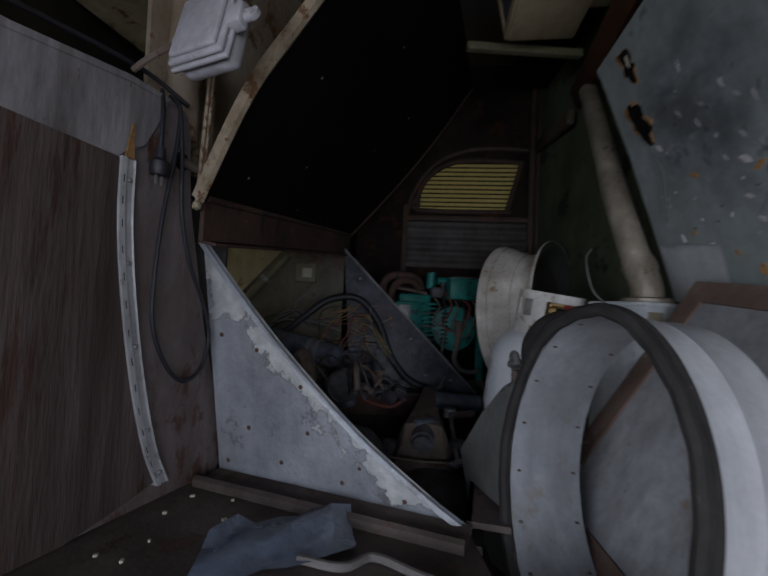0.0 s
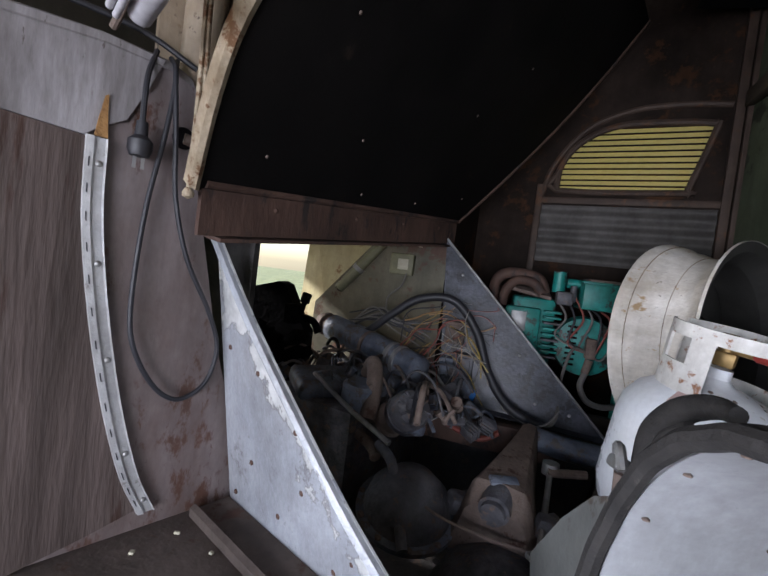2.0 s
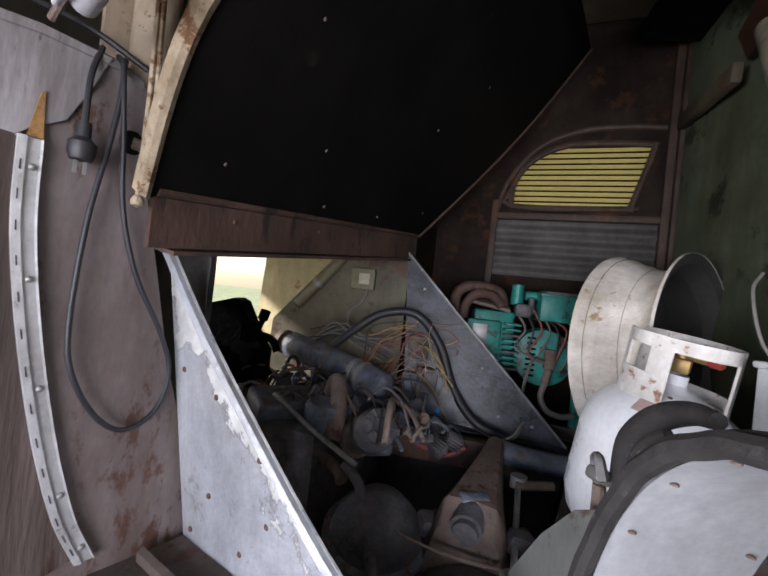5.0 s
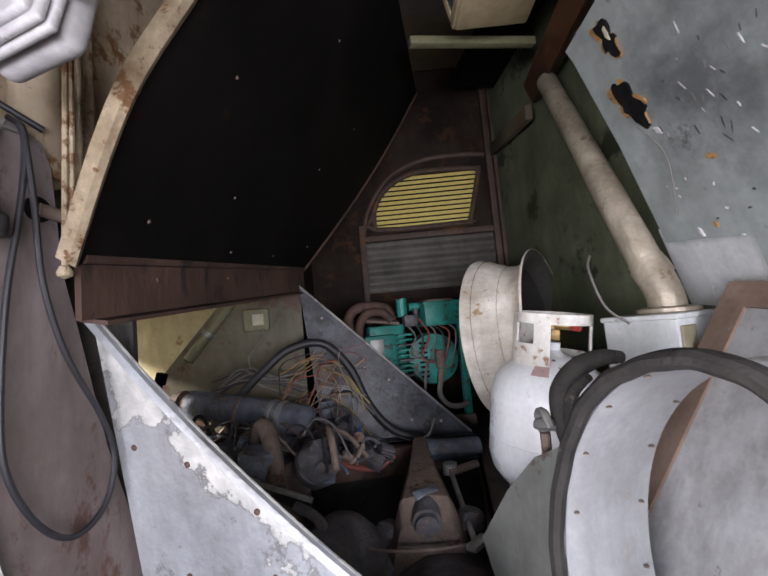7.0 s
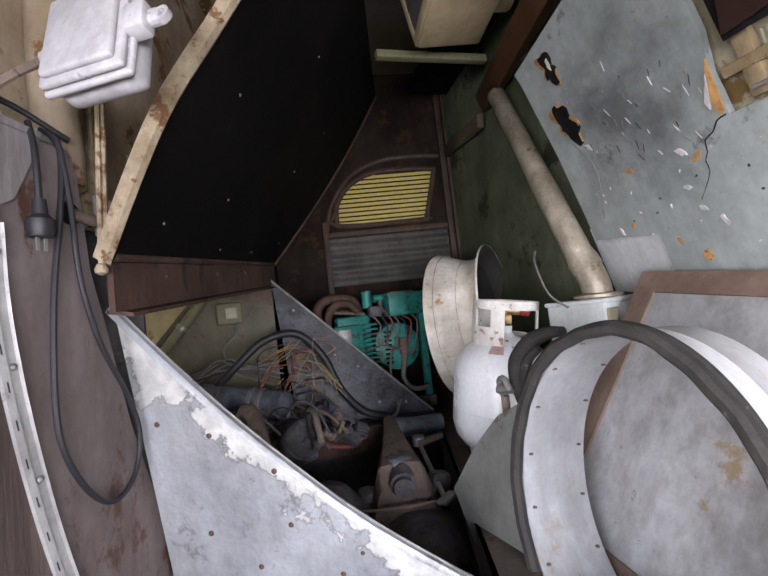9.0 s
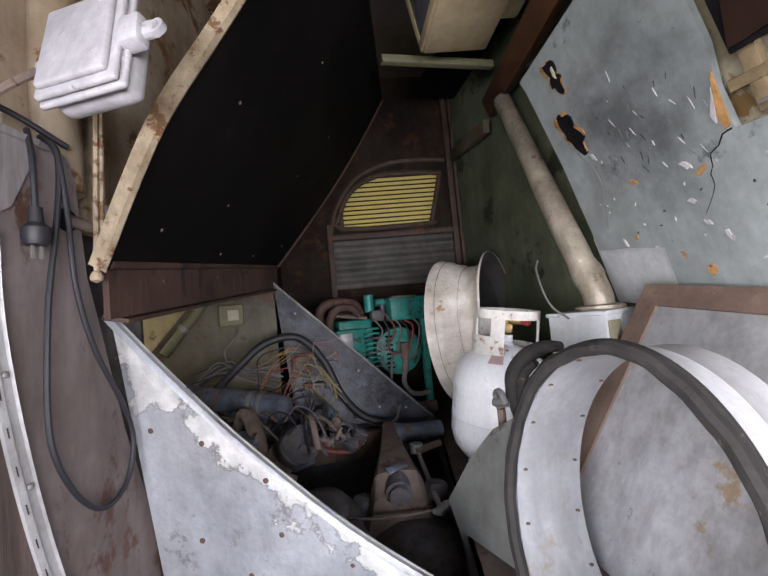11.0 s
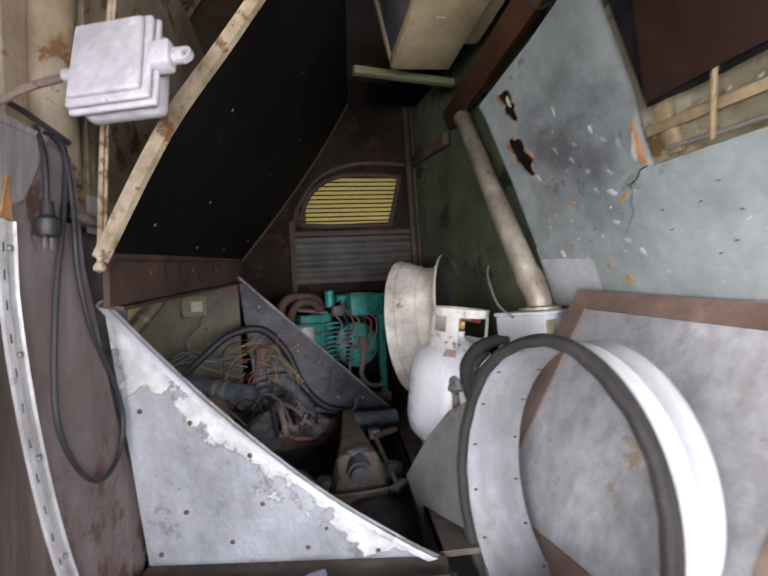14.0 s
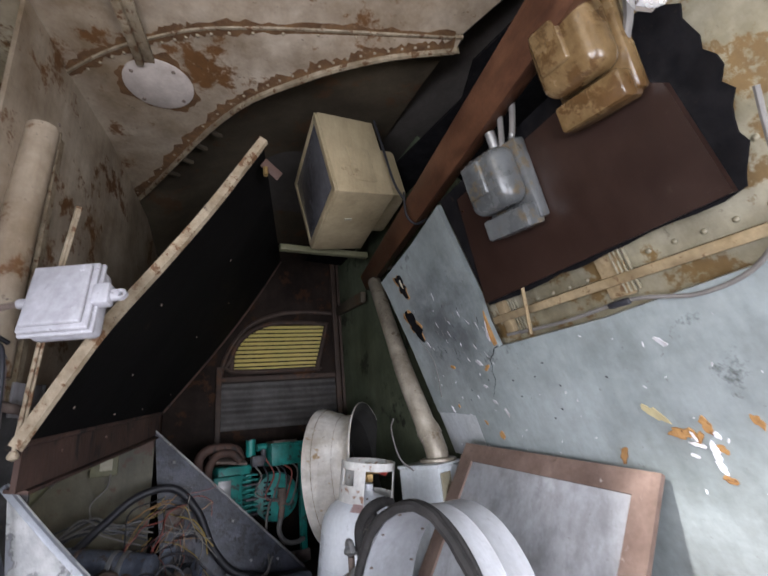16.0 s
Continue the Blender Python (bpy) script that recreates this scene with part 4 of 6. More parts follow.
for rr_, hh_ in ((WR - 0.0455, 0.10), (WR - 0.0095, 0.178)):
    part("rust_line", lathe([(rr_ - 0.002, -0.0010), (rr_ + 0.0012, 0.0), (rr_ - 0.002, 0.0010)], WC + WA * hh_, WA, 64, caps=False), RUST_EDGE, wheel, "thin rusty groove line")
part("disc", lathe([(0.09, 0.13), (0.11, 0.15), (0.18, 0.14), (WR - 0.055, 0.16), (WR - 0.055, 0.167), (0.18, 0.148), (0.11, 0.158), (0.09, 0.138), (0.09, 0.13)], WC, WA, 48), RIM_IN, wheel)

# gas bottle
GB, GT = V3((0.548, 1.105, 0.872)), V3((0.585, 1.066, 1.215))
GA = unit(GT - GB)
gas = thing("gas_bottle", tuple(GB), "white gas bottle with chipped collar and red valve knob", "gas bottle")
GR = 0.150
gprof = [(0.0001, 0.0), (0.09, 0.004), (GR - 0.035, 0.018), (GR - 0.012, 0.045), (GR, 0.085), (GR, 0.13), (GR + 0.0015, 0.132), (GR, 0.136), (GR, 0.240), (GR - 0.006, 0.272), (GR - 0.025, 0.305), (GR - 0.06, 0.330), (GR - 0.10, 0.344), (0.03, 0.350), (0.022, 0.36), (0.022, 0.38), (0.0001, 0.38)]
part("tank", lathe(gprof, GB, GA, 48), BOTTLE, gas)
part("foot_ring", lathe([(0.090, -0.014), (0.093, -0.014), (0.093, 0.012), (0.090, 0.012), (0.090, -0.014)], GB, GA, 40), COLLAR, gas)
gx = axes(GA, (0.83, -0.55, 0))
CR, c0 = 0.098, 0.335


def collar_arc(a0, a1, z0, z1, n=14):
    """A piece of the collar's wall between two angles and two heights."""
    th = np.linspace(radians(a0), radians(a1), n)
    v, f = [], []
    for r, z in ((CR, z0), (CR, z1), (CR - 0.005, z1), (CR - 0.005, z0)):
        v += [GB + gx @ np.array((r * math.cos(t), r * math.sin(t), z)) for t in th]
    for i in range(4):
        for j in range(n - 1):
            k = (i + 1) % 4
            f.append((i * n + j, i * n + j + 1, k * n + j + 1, k * n + j))
    f += [(0, n, 2 * n, 3 * n), (n - 1, 2 * n - 1, 3 * n - 1, 4 * n - 1)]
    return v, f


part("collar_rim", collar_arc(-178, 150, c0 + 0.096, c0 + 0.122, 44), COLLAR, gas, "white collar rim with rusty chipped edges")
for a0, a1, z0, z1, n_ in ((-178, -92, -0.02, 0.045, 20), (14, 90, -0.02, 0.02, 14)):
    part("collar_skirt", collar_arc(a0, a1, c0 + z0, c0 + z1, n_), COLLAR, gas)
for a0, a1, z0, n_ in ((-178, -150, 0.045, 14), (-116, -92, 0.045, 6), (-18, 14, -0.02, 8), (90, 150, -0.02, 14)):
    part("collar_post", collar_arc(a0, a1, c0 + z0, c0 + 0.097, n_), COLLAR, gas)
valve = part("valve", join(rod(GB + GA * 0.385, GB + GA * 0.45, 0.014), rod(GB + GA * 0.425, GB + GA * 0.425 + gx[:, 0] * 0.05, 0.012), rbox(GB + GA * 0.40, (0.04, 0.035, 0.03), gx, 0.004)), BRASS, gas, "dull brass valve body")
part("knob", lathe([(0.0001, 0), (0.011, 0.001), (0.013, 0.005), (0.0125, 0.022), (0.008, 0.026), (0.0001, 0.026)], GB + GA * 0.425 + gx[:, 0] * 0.045 - gx[:, 1] * 0.01, unit(gx[:, 0] - gx[:, 1] * 0.4), 16), RED, valve, "red valve knob")
rbt = random.Random(61)
for k in range(26):
    a_, h_ = radians(rbt.uniform(-170, 20)), rbt.uniform(0.318, 0.343)
    r_ = float(np.interp(h_, [0.305, 0.330, 0.344], [GR - 0.025, GR - 0.06, GR - 0.10])) + 0.001
    part("rust_spot", lathe([(0.0001, 0.0012), (rbt.uniform(0.002, 0.006), 0.0)], GB + gx @ np.array((r_ * math.cos(a_), r_ * math.sin(a_), h_)), gx @ np.array((0.5 * math.cos(a_), 0.5 * math.sin(a_), 1.0)), 7), (RUST_IRON, COLLAR)[k % 3 == 0], gas)
part("sticker", lathe([(GR - 0.0265, 0.3065), (GR - 0.052, 0.327)], GB, GA, 8, gx[:, 0], (-112, -92)), PINK, gas, "faded pink label")

# open white ring with rubber edging
RC, RA, RR, RL = V3((0.309, 0.434, 0.992)), unit((1.0, 0.1336, -0.0961)), 0.272, 0.170
OVAL = 0.735
ring = thing("metal_ring", (0.40, 0.45, 0.85), "open white metal ring with riveted grey lining and cracked rubber edge", "ring")
rx = axes(RA, Z)


def oval(m):
    """Narrows a round mesh about the ring's axis to the ring's upright oval."""
    q = rx @ np.diag((1.0, OVAL, 1.0)) @ rx.T
    return [RC + q @ (V3(p) - RC) for p in m[0]], m[1]


def ring_at(t, r, h):
    return RC + rx @ np.array((r * math.cos(t), OVAL * r * math.sin(t), h))


part("outer_band", oval(lathe([(RR - 0.004, 0), (RR, 0.0), (RR, RL * 0.5), (RR + 0.002, RL * 0.52), (RR, RL * 0.54), (RR + 0.004, RL), (RR, RL)], RC, RA, 80, caps=False)), RING_OUT, ring, "white painted outer band")
part("lining", oval(lathe([(RR - 0.007, 0.004), (RR - 0.003, RL - 0.001)], RC, RA, 80, caps=False)), RING_IN, ring, "pale grey riveted lining")
trim = [ring_at(t, RR + 0.002 + 0.002 * math.sin(7 * t) + 0.001 * math.sin(23 * t), -0.006) for t in np.linspace(0, 2 * math.pi, 121)[:-1]]
part("rubber_edge", tube(trim + [trim[0]], 0.0115, 8, 1, False), RUBBER, ring, "cracked black rubber edging")
part("rubber_lip", tube([ring_at(t, RR + 0.008, 0.008) for t in np.linspace(-0.3, 2.4, 50)], 0.0075, 8, 1, False), RUBBER, ring, "split rubber lip")
bolts(ring, [ring_at(t, RR - 0.009, h) for t in np.arange(0.2, 6.2, 0.36) for h in (0.022, RL - 0.02)], Z, 0.0042, RUST_IRON, "rivet")
joint_t = 1.62
part("lap_joint", slab([ring_at(t, RR - 0.0075, h) for t, h in ((joint_t, 0.006), (joint_t, RL - 0.004), (joint_t + 0.03, RL - 0.004), (joint_t + 0.03, 0.006))], rx @ np.array((0, -0.002, 0))), RING_IN, ring, smooth=False)
SIDE_Y = 1.0 if ring_at(1.5, RR, 0)[1] > RC[1] else -1.0
rim_left = [ring_at(SIDE_Y * a, RR, 0.012) for a in np.linspace(0.95, 2.6, 14)]


def rim_at(y, z):
    """A point of the ring's rim plane at y and z."""
    return V3((RC[0] - (RA[1] * (y - RC[1]) + RA[2] * (z - RC[2])) / RA[0], y, z)) + RA * 0.012


part("skirt", slab(rim_left + [rim_at(0.66, 0.74), rim_at(0.78, 0.80), rim_at(0.86, 0.905), rim_at(0.775, 1.02), rim_at(0.70, 1.095)], RA * 0.004), SKIRT, ring, "grimy grey sheet skirt beside the ring", smooth=False)
K = V3((-0.024, 0.0, -0.002))
hook = thing("hose_clamp", (0.328, 0.70, 1.08), "grey steel over-centre clamp with a hanging bolt", "clamp")
part("bolt", tube([K + p for p in (V3((0.350, 0.712, 1.13)), V3((0.352, 0.716, 1.10)), V3((0.354, 0.722, 1.062)))], 0.0085, 10), RUST_IRON, hook)
part("bolt_head", rod(K + V3((0.354, 0.722, 1.066)), K + V3((0.355, 0.724, 1.052)), 0.012, 6), RUST_IRON, hook)
part("jaw", join(rbox(K + V3((0.345, 0.70, 1.145)), (0.026, 0.042, 0.018), axes((0.3, 0.2, 0.9)), 0.006), tube([K + p for p in (V3((0.340, 0.675, 1.146)), V3((0.338, 0.69, 1.168)), V3((0.343, 0.715, 1.160)), V3((0.35, 0.718, 1.13)))], 0.007, 8)), STEEL, hook, "grey steel clamp jaw")
strap = thing("rubber_strap", (0.352, 0.68, 1.13), "thick cracked black rubber strap beside the ring", "strap")
part("band", tube([(0.338, 0.665, 1.115), (0.345, 0.685, 1.155), (0.352, 0.690, 1.195), (0.365, 0.665, 1.232), (0.375, 0.62, 1.252), (0.375, 0.575, 1.256)], [0.013, 0.018, 0.019, 0.017, 0.013, 0.009], 12), RUBBER, strap)
part("inner_band", tube([(0.336, 0.648, 1.125), (0.342, 0.66, 1.165), (0.350, 0.655, 1.200), (0.358, 0.625, 1.225)], [0.008, 0.010, 0.010, 0.007], 10), RUBBER, strap)

# flue pipe and its box
box = thing("flue_box", (0.66, 0.80, 1.05), "blue-grey sheet metal box carrying the flue pipe", "metal box")
bxa = axes(Z, (0.93, 0.30, 0))
part("case", rbox((0.755, 0.880, 1.07), (0.185, 0.16, 0.45), bxa, 0.005), BOX_GREY, box)
part("lid", rbox((0.755, 0.880, 1.295), (0.195, 0.17, 0.012), bxa, 0.004), BOX_GREY, box)
part("side_plate", rbox(V3((0.755, 0.880, 1.20)) - bxa[:, 1] * 0.082 - bxa[:, 0] * 0.055, (0.06, 0.006, 0.15), bxa, 0.003), SKIN, box)
flue = thing("flue_pipe", (0.773, 0.87, 1.31), "dented silvery flue pipe rising from a grey box", "pipe")
part("flange", lathe([(0.062, 0), (0.065, 0.004), (0.065, 0.012), (0.052, 0.016)], (0.773, 0.87, 1.300), Z, 28), PIPE, flue)
part("elbow", tube([(0.773, 0.87, 1.312), (0.772, 0.874, 1.345), (0.768, 0.89, 1.392), (0.762, 0.905, 1.43)], 0.040, 20), PIPE, flue)
part("collar", tube([(0.769, 0.886, 1.385), (0.764, 0.90, 1.415)], 0.0435, 20, 1, False), PIPE, flue)
part("tube", tube([(0.763, 0.902, 1.42), (0.757, 0.92, 1.476), (0.751, 0.98, 1.624), (0.788, 1.10, 1.819), (0.862, 1.315, 2.14)], [0.037, 0.038, 0.037, 0.034, 0.034], 20), PIPE, flue, "dented pale metal tube")
thinwire = thing("hanging_wire", (0.66, 0.88, 1.3), "thin grey wire hanging by the flue pipe", "wire")
part("strand", tube([(0.655, 0.86, 1.285), (0.63, 0.90, 1.33), (0.64, 0.95, 1.42), (0.68, 0.99, 1.46)], 0.003, 6), CABLE_GREY, thinwire)
part("strand", tube([Rp(0.83, 1.73, 0.006), Rp(0.79, 1.66, 0.008), Rp(0.80, 1.60, 0.006), Rp(0.83, 1.52, 0.006)], 0.0014, 6), CABLE_GREY, thinwire)

# framed sheet leaning against the board
F0, F1 = Rp(0.745, 1.36, 0.03), Rp(0.115, 1.283, 0.02)
FU = unit(F1 - F0)
FDN = unit(V3((-0.52, 0.14, -0.84)) - FU * (V3((-0.52, 0.14, -0.84)) @ FU))
FNN = unit(np.cross(FU, FDN))
if FNN @ RN < 0:
    FNN = -FNN
fw = float(np.linalg.norm(F1 - F0))
panel = thing("framed_panel", tuple(F0 + FDN * 0.4 + FU * 0.3), "grey sheet in a brown wooden frame leaning on the board", "panel")


def frame_bar(a, b, inward, w):
    return slab([a, b, b + inward * w - unit(b - a) * w, a + inward * w + unit(b - a) * w], FNN * 0.014)


HH = 0.68
q = [F0, F1, F1 + FDN * HH, F0 + FDN * HH]
part("rail", frame_bar(q[0], q[1], FDN, 0.055), FRAME_WOOD, panel, smooth=False)
part("stile", frame_bar(q[1], q[2], -FU, 0.055), FRAME_WOOD, panel, smooth=False)
part("rail", frame_bar(q[2], q[3], -FDN, 0.055), FRAME_WOOD, panel, smooth=False)
part("stile", frame_bar(q[3], q[0], FU, 0.055), FRAME_WOOD, panel, smooth=False)
part("sheet", slab([q[0] + FU * 0.05 + FDN * 0.05, q[1] - FU * 0.05 + FDN * 0.05, q[2] - FU * 0.05 - FDN * 0.05, q[3] + FU * 0.05 - FDN * 0.05], FNN * 0.007), FRAME_SHEET, panel, "scuffed pale grey sheet", smooth=False)

# ---- upper right: timber, monitor, brown board with two meters ----
timber = thing("roof_timber", (0.668, 0.64, 2.12), "red-brown stained timber bearer under the roof", "timber")
t0, t1 = V3((0.178, -0.60, 2.053)), V3((0.932, 1.50, 2.213))
part("bar", rbox((t0 + t1) / 2, (0.05, 0.085, float(np.linalg.norm(t1 - t0))), axes(t1 - t0, (1, 0, 0.4)), 0.004), BEAM_WOOD, timber)
part("cord_loop", tube([t0 + (t1 - t0) * 0.585 + p for p in (V3((-0.045, 0, 0.06)), V3((-0.046, 0, -0.03)), V3((-0.01, 0, -0.058)), V3((0.04, 0, -0.03)))], 0.004, 6), CABLE, timber, "black cord tied round the timber")
mon = thing("monitor", (0.50, 0.98, 2.234), "old beige box monitor with dark screen under the roof", "monitor")
m0 = V3((0.375, 0.74, 2.226))
mx_, my_, mz_ = unit((0.97, 0.05, 0.20)), unit((0.20, 0.97, -0.07)), unit((-0.20, 0.02, 0.97))
ma = np.stack([mx_, my_, mz_], 1)
part("case", rbox(m0 + mx_ * 0.13 + my_ * 0.22 + mz_ * 0.165, (0.26, 0.44, 0.33), ma, 0.008), BEIGE, mon)
part("screen", rbox(m0 + mx_ * -0.002 + my_ * 0.22 + mz_ * 0.17, (0.012, 0.38, 0.27), ma, 0.004), SCREEN, mon, "dark grey screen")
part("vent_panel", rbox(m0 + mx_ * 0.14 + my_ * -0.001 + mz_ * 0.12, (0.10, 0.008, 0.14), ma, 0.003), BEIGE, mon)
part("back", rbox(m0 + mx_ * 0.30 + my_ * 0.20 + mz_ * 0.145, (0.14, 0.30, 0.22), ma, 0.02), BEIGE, mon)
part("badge", rbox(m0 + mx_ * 0.10 + my_ * 0.18 + mz_ * -0.001, (0.035, 0.012, 0.004), ma, 0.001), LABEL, mon)
part("strap", tube([m0 + mx_ * 0.265 + my_ * -0.006 + mz_ * 0.335, m0 + mx_ * 0.268 + my_ * -0.008 + mz_ * 0.20, m0 + mx_ * 0.270 + my_ * -0.008 + mz_ * 0.05, m0 + mx_ * 0.285 + my_ * -0.03 + mz_ * -0.06], 0.005, 8), CABLE, mon, "black cord holding the monitor")
part("bezel", join(*[rbox(m0 + mx_ * -0.004 + my_ * y_ + mz_ * z_, (0.012, w_, h_), ma, 0.003) for y_, z_, w_, h_ in ((0.22, 0.018, 0.43, 0.03), (0.22, 0.315, 0.43, 0.025), (0.018, 0.165, 0.03, 0.31), (0.422, 0.165, 0.03, 0.31))]), BEIGE, mon, "beige screen surround")
shelf = thing("shelf_strip", (0.42, 1.35, 2.2), "dull olive-yellow shelf strip behind the monitor", "shelf")
part("strip", rbox((0.59, 1.30, 2.262), (0.46, 0.03, 0.028), axes((-0.06, 0, 1), (1, 0, 0.07)), 0.003), OLIVE, shelf)
brown = thing("meter_board", tuple(Rp(0.1, 1.77, 0.02)), "dark brown board carrying two old electric meters", "board")
part("board", slab([Rp(0.395, 1.742, 0.012), Rp(-0.215, 1.735, 0.012), Rp(-0.20, 1.935, 0.012), Rp(-0.10, 2.02, 0.012), Rp(0.34, 2.02, 0.012)], RN * 0.02), BROWN_PANEL, brown, smooth=False)
felt = thing("torn_felt", tuple(Rp(-0.2, 1.9, 0.0)), "torn black felt sheet behind the meter board", "felt")
rf = random.Random(31)
felt_edge = [(-0.225 - 0.03 * math.sin(3.0 * u) - 0.02 * rf.random(), 1.735 + 0.33 * u) for u in np.linspace(0, 1, 18)]
part("sheet", slab([Rp(0.41, 1.735 + 0.0, 0.004)] + [Rp(0.40 - 0.62 * u, 1.726 + 0.008 * rf.random(), 0.004) for u in np.linspace(0.05, 0.95, 14)] + [Rp(y, z, 0.004) for y, z in felt_edge] + [Rp(0.43, 2.06, 0.004)], RN * 0.006), FABRIC, felt, smooth=False)


def meter(cy, cz, case, label, tilt):
    """An old electric meter: cast base, domed glassy case with a stepped front, cable gland."""
    c = Rp(cy, cz, 0.032)
    uy = unit(V3((0.1313, 1, 0)) / 1.0 - RN * (V3((0.1313, 1, 0)) @ RN))
    uz = np.cross(RN, uy)
    if uz[2] < 0:
        uz = -uz
    ca, sa = math.cos(radians(tilt)), math.sin(radians(tilt))
    uy, uz = uy * ca + uz * sa, uz * ca - uy * sa
    a = np.stack([uy, uz, RN], 1)
    k = 1.08
    t = thing("electric_meter", tuple(c), label, "electric meter", "meters on the board")
    part("base", rbox(c + RN * 0.018, (0.13 * k, 0.175 * k, 0.036), a, 0.008), case, t)
    part("cover", rbox(c + RN * 0.066 + uz * 0.020, (0.118 * k, 0.125 * k, 0.078), a, 0.03, 5), case, t)
    part("window", rbox(c + RN * 0.104 + uz * 0.034 + uy * 0.014, (0.06, 0.080, 0.014), a, 0.006, 3), case, t, "raised cloudy meter window")
    part("terminal_cover", rbox(c + RN * 0.045 - uz * 0.080, (0.118 * k, 0.052, 0.06), a, 0.008), case, t)
    part("gland", rod(c + RN * 0.02 + uz * 0.10, c + RN * 0.02 + uz * 0.14, 0.012), STEEL, t)
    bolts(t, [c + RN * 0.037 + uy * sx * 0.068 + uz * 0.098 for sx in (-1, 1)], RN, 0.006, STEEL)
    return t


meter(0.150, 1.950, METER_CASE, "grimy grey electric meter with a cloudy cover", 8)
meter(-0.125, 2.04, METER_RUST, "brown-stained electric meter with a rusty cover", 8)
conduit = thing("conduit", tuple(Rp(0.0, 2.1, 0.03)), "grey conduits running up from the meters", "conduit")
part("tube", tube([Rp(-0.15, 2.0, 0.05), Rp(-0.19, 2.03, 0.05), Rp(-0.22, 2.09, 0.05), Rp(-0.24, 2.25, 0.05)], 0.008, 8), CABLE_GREY, conduit)
part("tube", tube([Rp(0.13, 2.02, 0.05), Rp(0.10, 2.08, 0.05), Rp(0.04, 2.2, 0.05)], 0.007, 8), CABLE_GREY, conduit)
part("tube", tube([Rp(0.10, 2.02, 0.05), Rp(0.06, 2.08, 0.05), Rp(0.0, 2.2, 0.05)], 0.007, 8), CABLE_GREY, conduit)
lead = thing("wall_cable", tuple(Rp(0.0, 1.6, 0.01)), "grey cable sagging along the wall cavity", "cable")
part("cord", tube([Rp(0.40, 1.645, 0.0), Rp(0.20, 1.632, 0.012), Rp(0.02, 1.632, 0.015), Rp(-0.10, 1.605, 0.012), Rp(-0.20, 1.625, 0.015), Rp(-0.26, 1.70, 0.03), Rp(-0.30, 1.85, 0.05)], 0.0045, 8), CABLE_GREY, lead)
part("joint", rbox(Rp(0.045, 1.632, 0.018), (0.05, 0.014, 0.014), axes(RN, (0, 1, 0)), 0.005), CABLE, lead)
stick = thing("thin_stick", tuple(Rp(0.29, 1.66, 0.01)), "thin pale wooden stick leaning in the wall cavity", "stick")
part("stick", rod(Rp(0.305, 1.63, 0.014), Rp(0.265, 1.755, 0.014), 0.005, 6), OLD_WOOD, stick)
foil = thing("foil_strip", tuple(Rp(-0.22, 2.0, 0.08)), "crumpled silver foil strip hanging from the roof", "foil")
fr = [[Rp(-0.185 - 0.01 * i + 0.006 * math.sin(3 * i) - w * (0.012 + 0.005 * (i < 3)), 2.20 - 0.025 * i, 0.12 + 0.008 * math.sin(2 * i + w * 3)) for w in (-1, -0.4, 0.3, 1)] for i in range(9)]
part("strip", loft(fr), FOIL, foil)
cords = thing("cable_bundle", (0.66, 0.85, 2.03), "tangle of black cables hanging under the timber", "cable bundle")
for k in range(5):
    part("cord", tube([(0.66 + 0.012 * k, 0.60 + 0.03 * k, 2.10), (0.655 + 0.01 * k, 0.72 + 0.02 * k, 2.03 - 0.02 * (k % 3)), (0.69, 0.86 + 0.02 * k, 2.04 - 0.012 * k), (0.75 + 0.01 * k, 1.02, 2.09)], 0.006, 6), CABLE, cords)
part("loop", tube([(0.655 + 0.028 * math.cos(a), 0.70, 1.985 + 0.032 * math.sin(a)) for a in np.linspace(0, 6.1, 14)], 0.004, 6), CABLE, cords)

# ---- left: floodlight box, cable with plug, slotted strip ----
fl = thing("junction_lamp", (-0.33, 0.52, 1.64), "cast grey alloy lamp box with a hinged clasped lid", "lamp box")
c = V3((-0.317, 0.525, 1.698))
ux, uz = unit((0.60, -0.42, -0.02)), unit((0.05, 0.30, 0.95))
un = unit(np.cross(ux, uz))
fa_ = np.stack([ux, un, uz], 1)
part("body", rbox(c - un * 0.018, (0.122, 0.030, 0.140), fa_, 0.012, 3), CAST, fl)
part("rim", rbox(c + un * 0.003, (0.134, 0.009, 0.152), fa_, 0.005, 3), CAST, fl)
part("lid", rbox(c + un * 0.013, (0.126, 0.009, 0.144), fa_, 0.005, 3), CAST, fl)
part("lid_face", rbox(c + un * 0.021, (0.108, 0.010, 0.126), fa_, 0.006, 3), CAST, fl)
clasp = part("clasp", join(rbox(c + ux * 0.074 + un * 0.008, (0.032, 0.022, 0.044), fa_, 0.005), rbox(c + ux * 0.092 + un * 0.006, (0.026, 0.012, 0.024), fa_, 0.006)), CAST, fl)
part("eye", lathe([(0.006, -0.004), (0.011, -0.004), (0.011, 0.004), (0.006, 0.004), (0.006, -0.004)], c + ux * 0.106 + un * 0.006, un, 14), CAST, clasp)
part("knuckle", rod(c - ux * 0.06 + un * 0.0, c - ux * 0.085 + un * 0.0, 0.010), CAST, fl)
part("bracket", tube([c - ux * 0.09, c - ux * 0.15 - uz * 0.01, c - ux * 0.20 - uz * 0.03], 0.006, 8), RUST_IRON, fl, "thin rusty bracket arm")
cab = thing("power_cable", tuple(Lp(0.1, 1.1, 0.01)), "looped black power cable with a plug hanging on the panel", "cable")
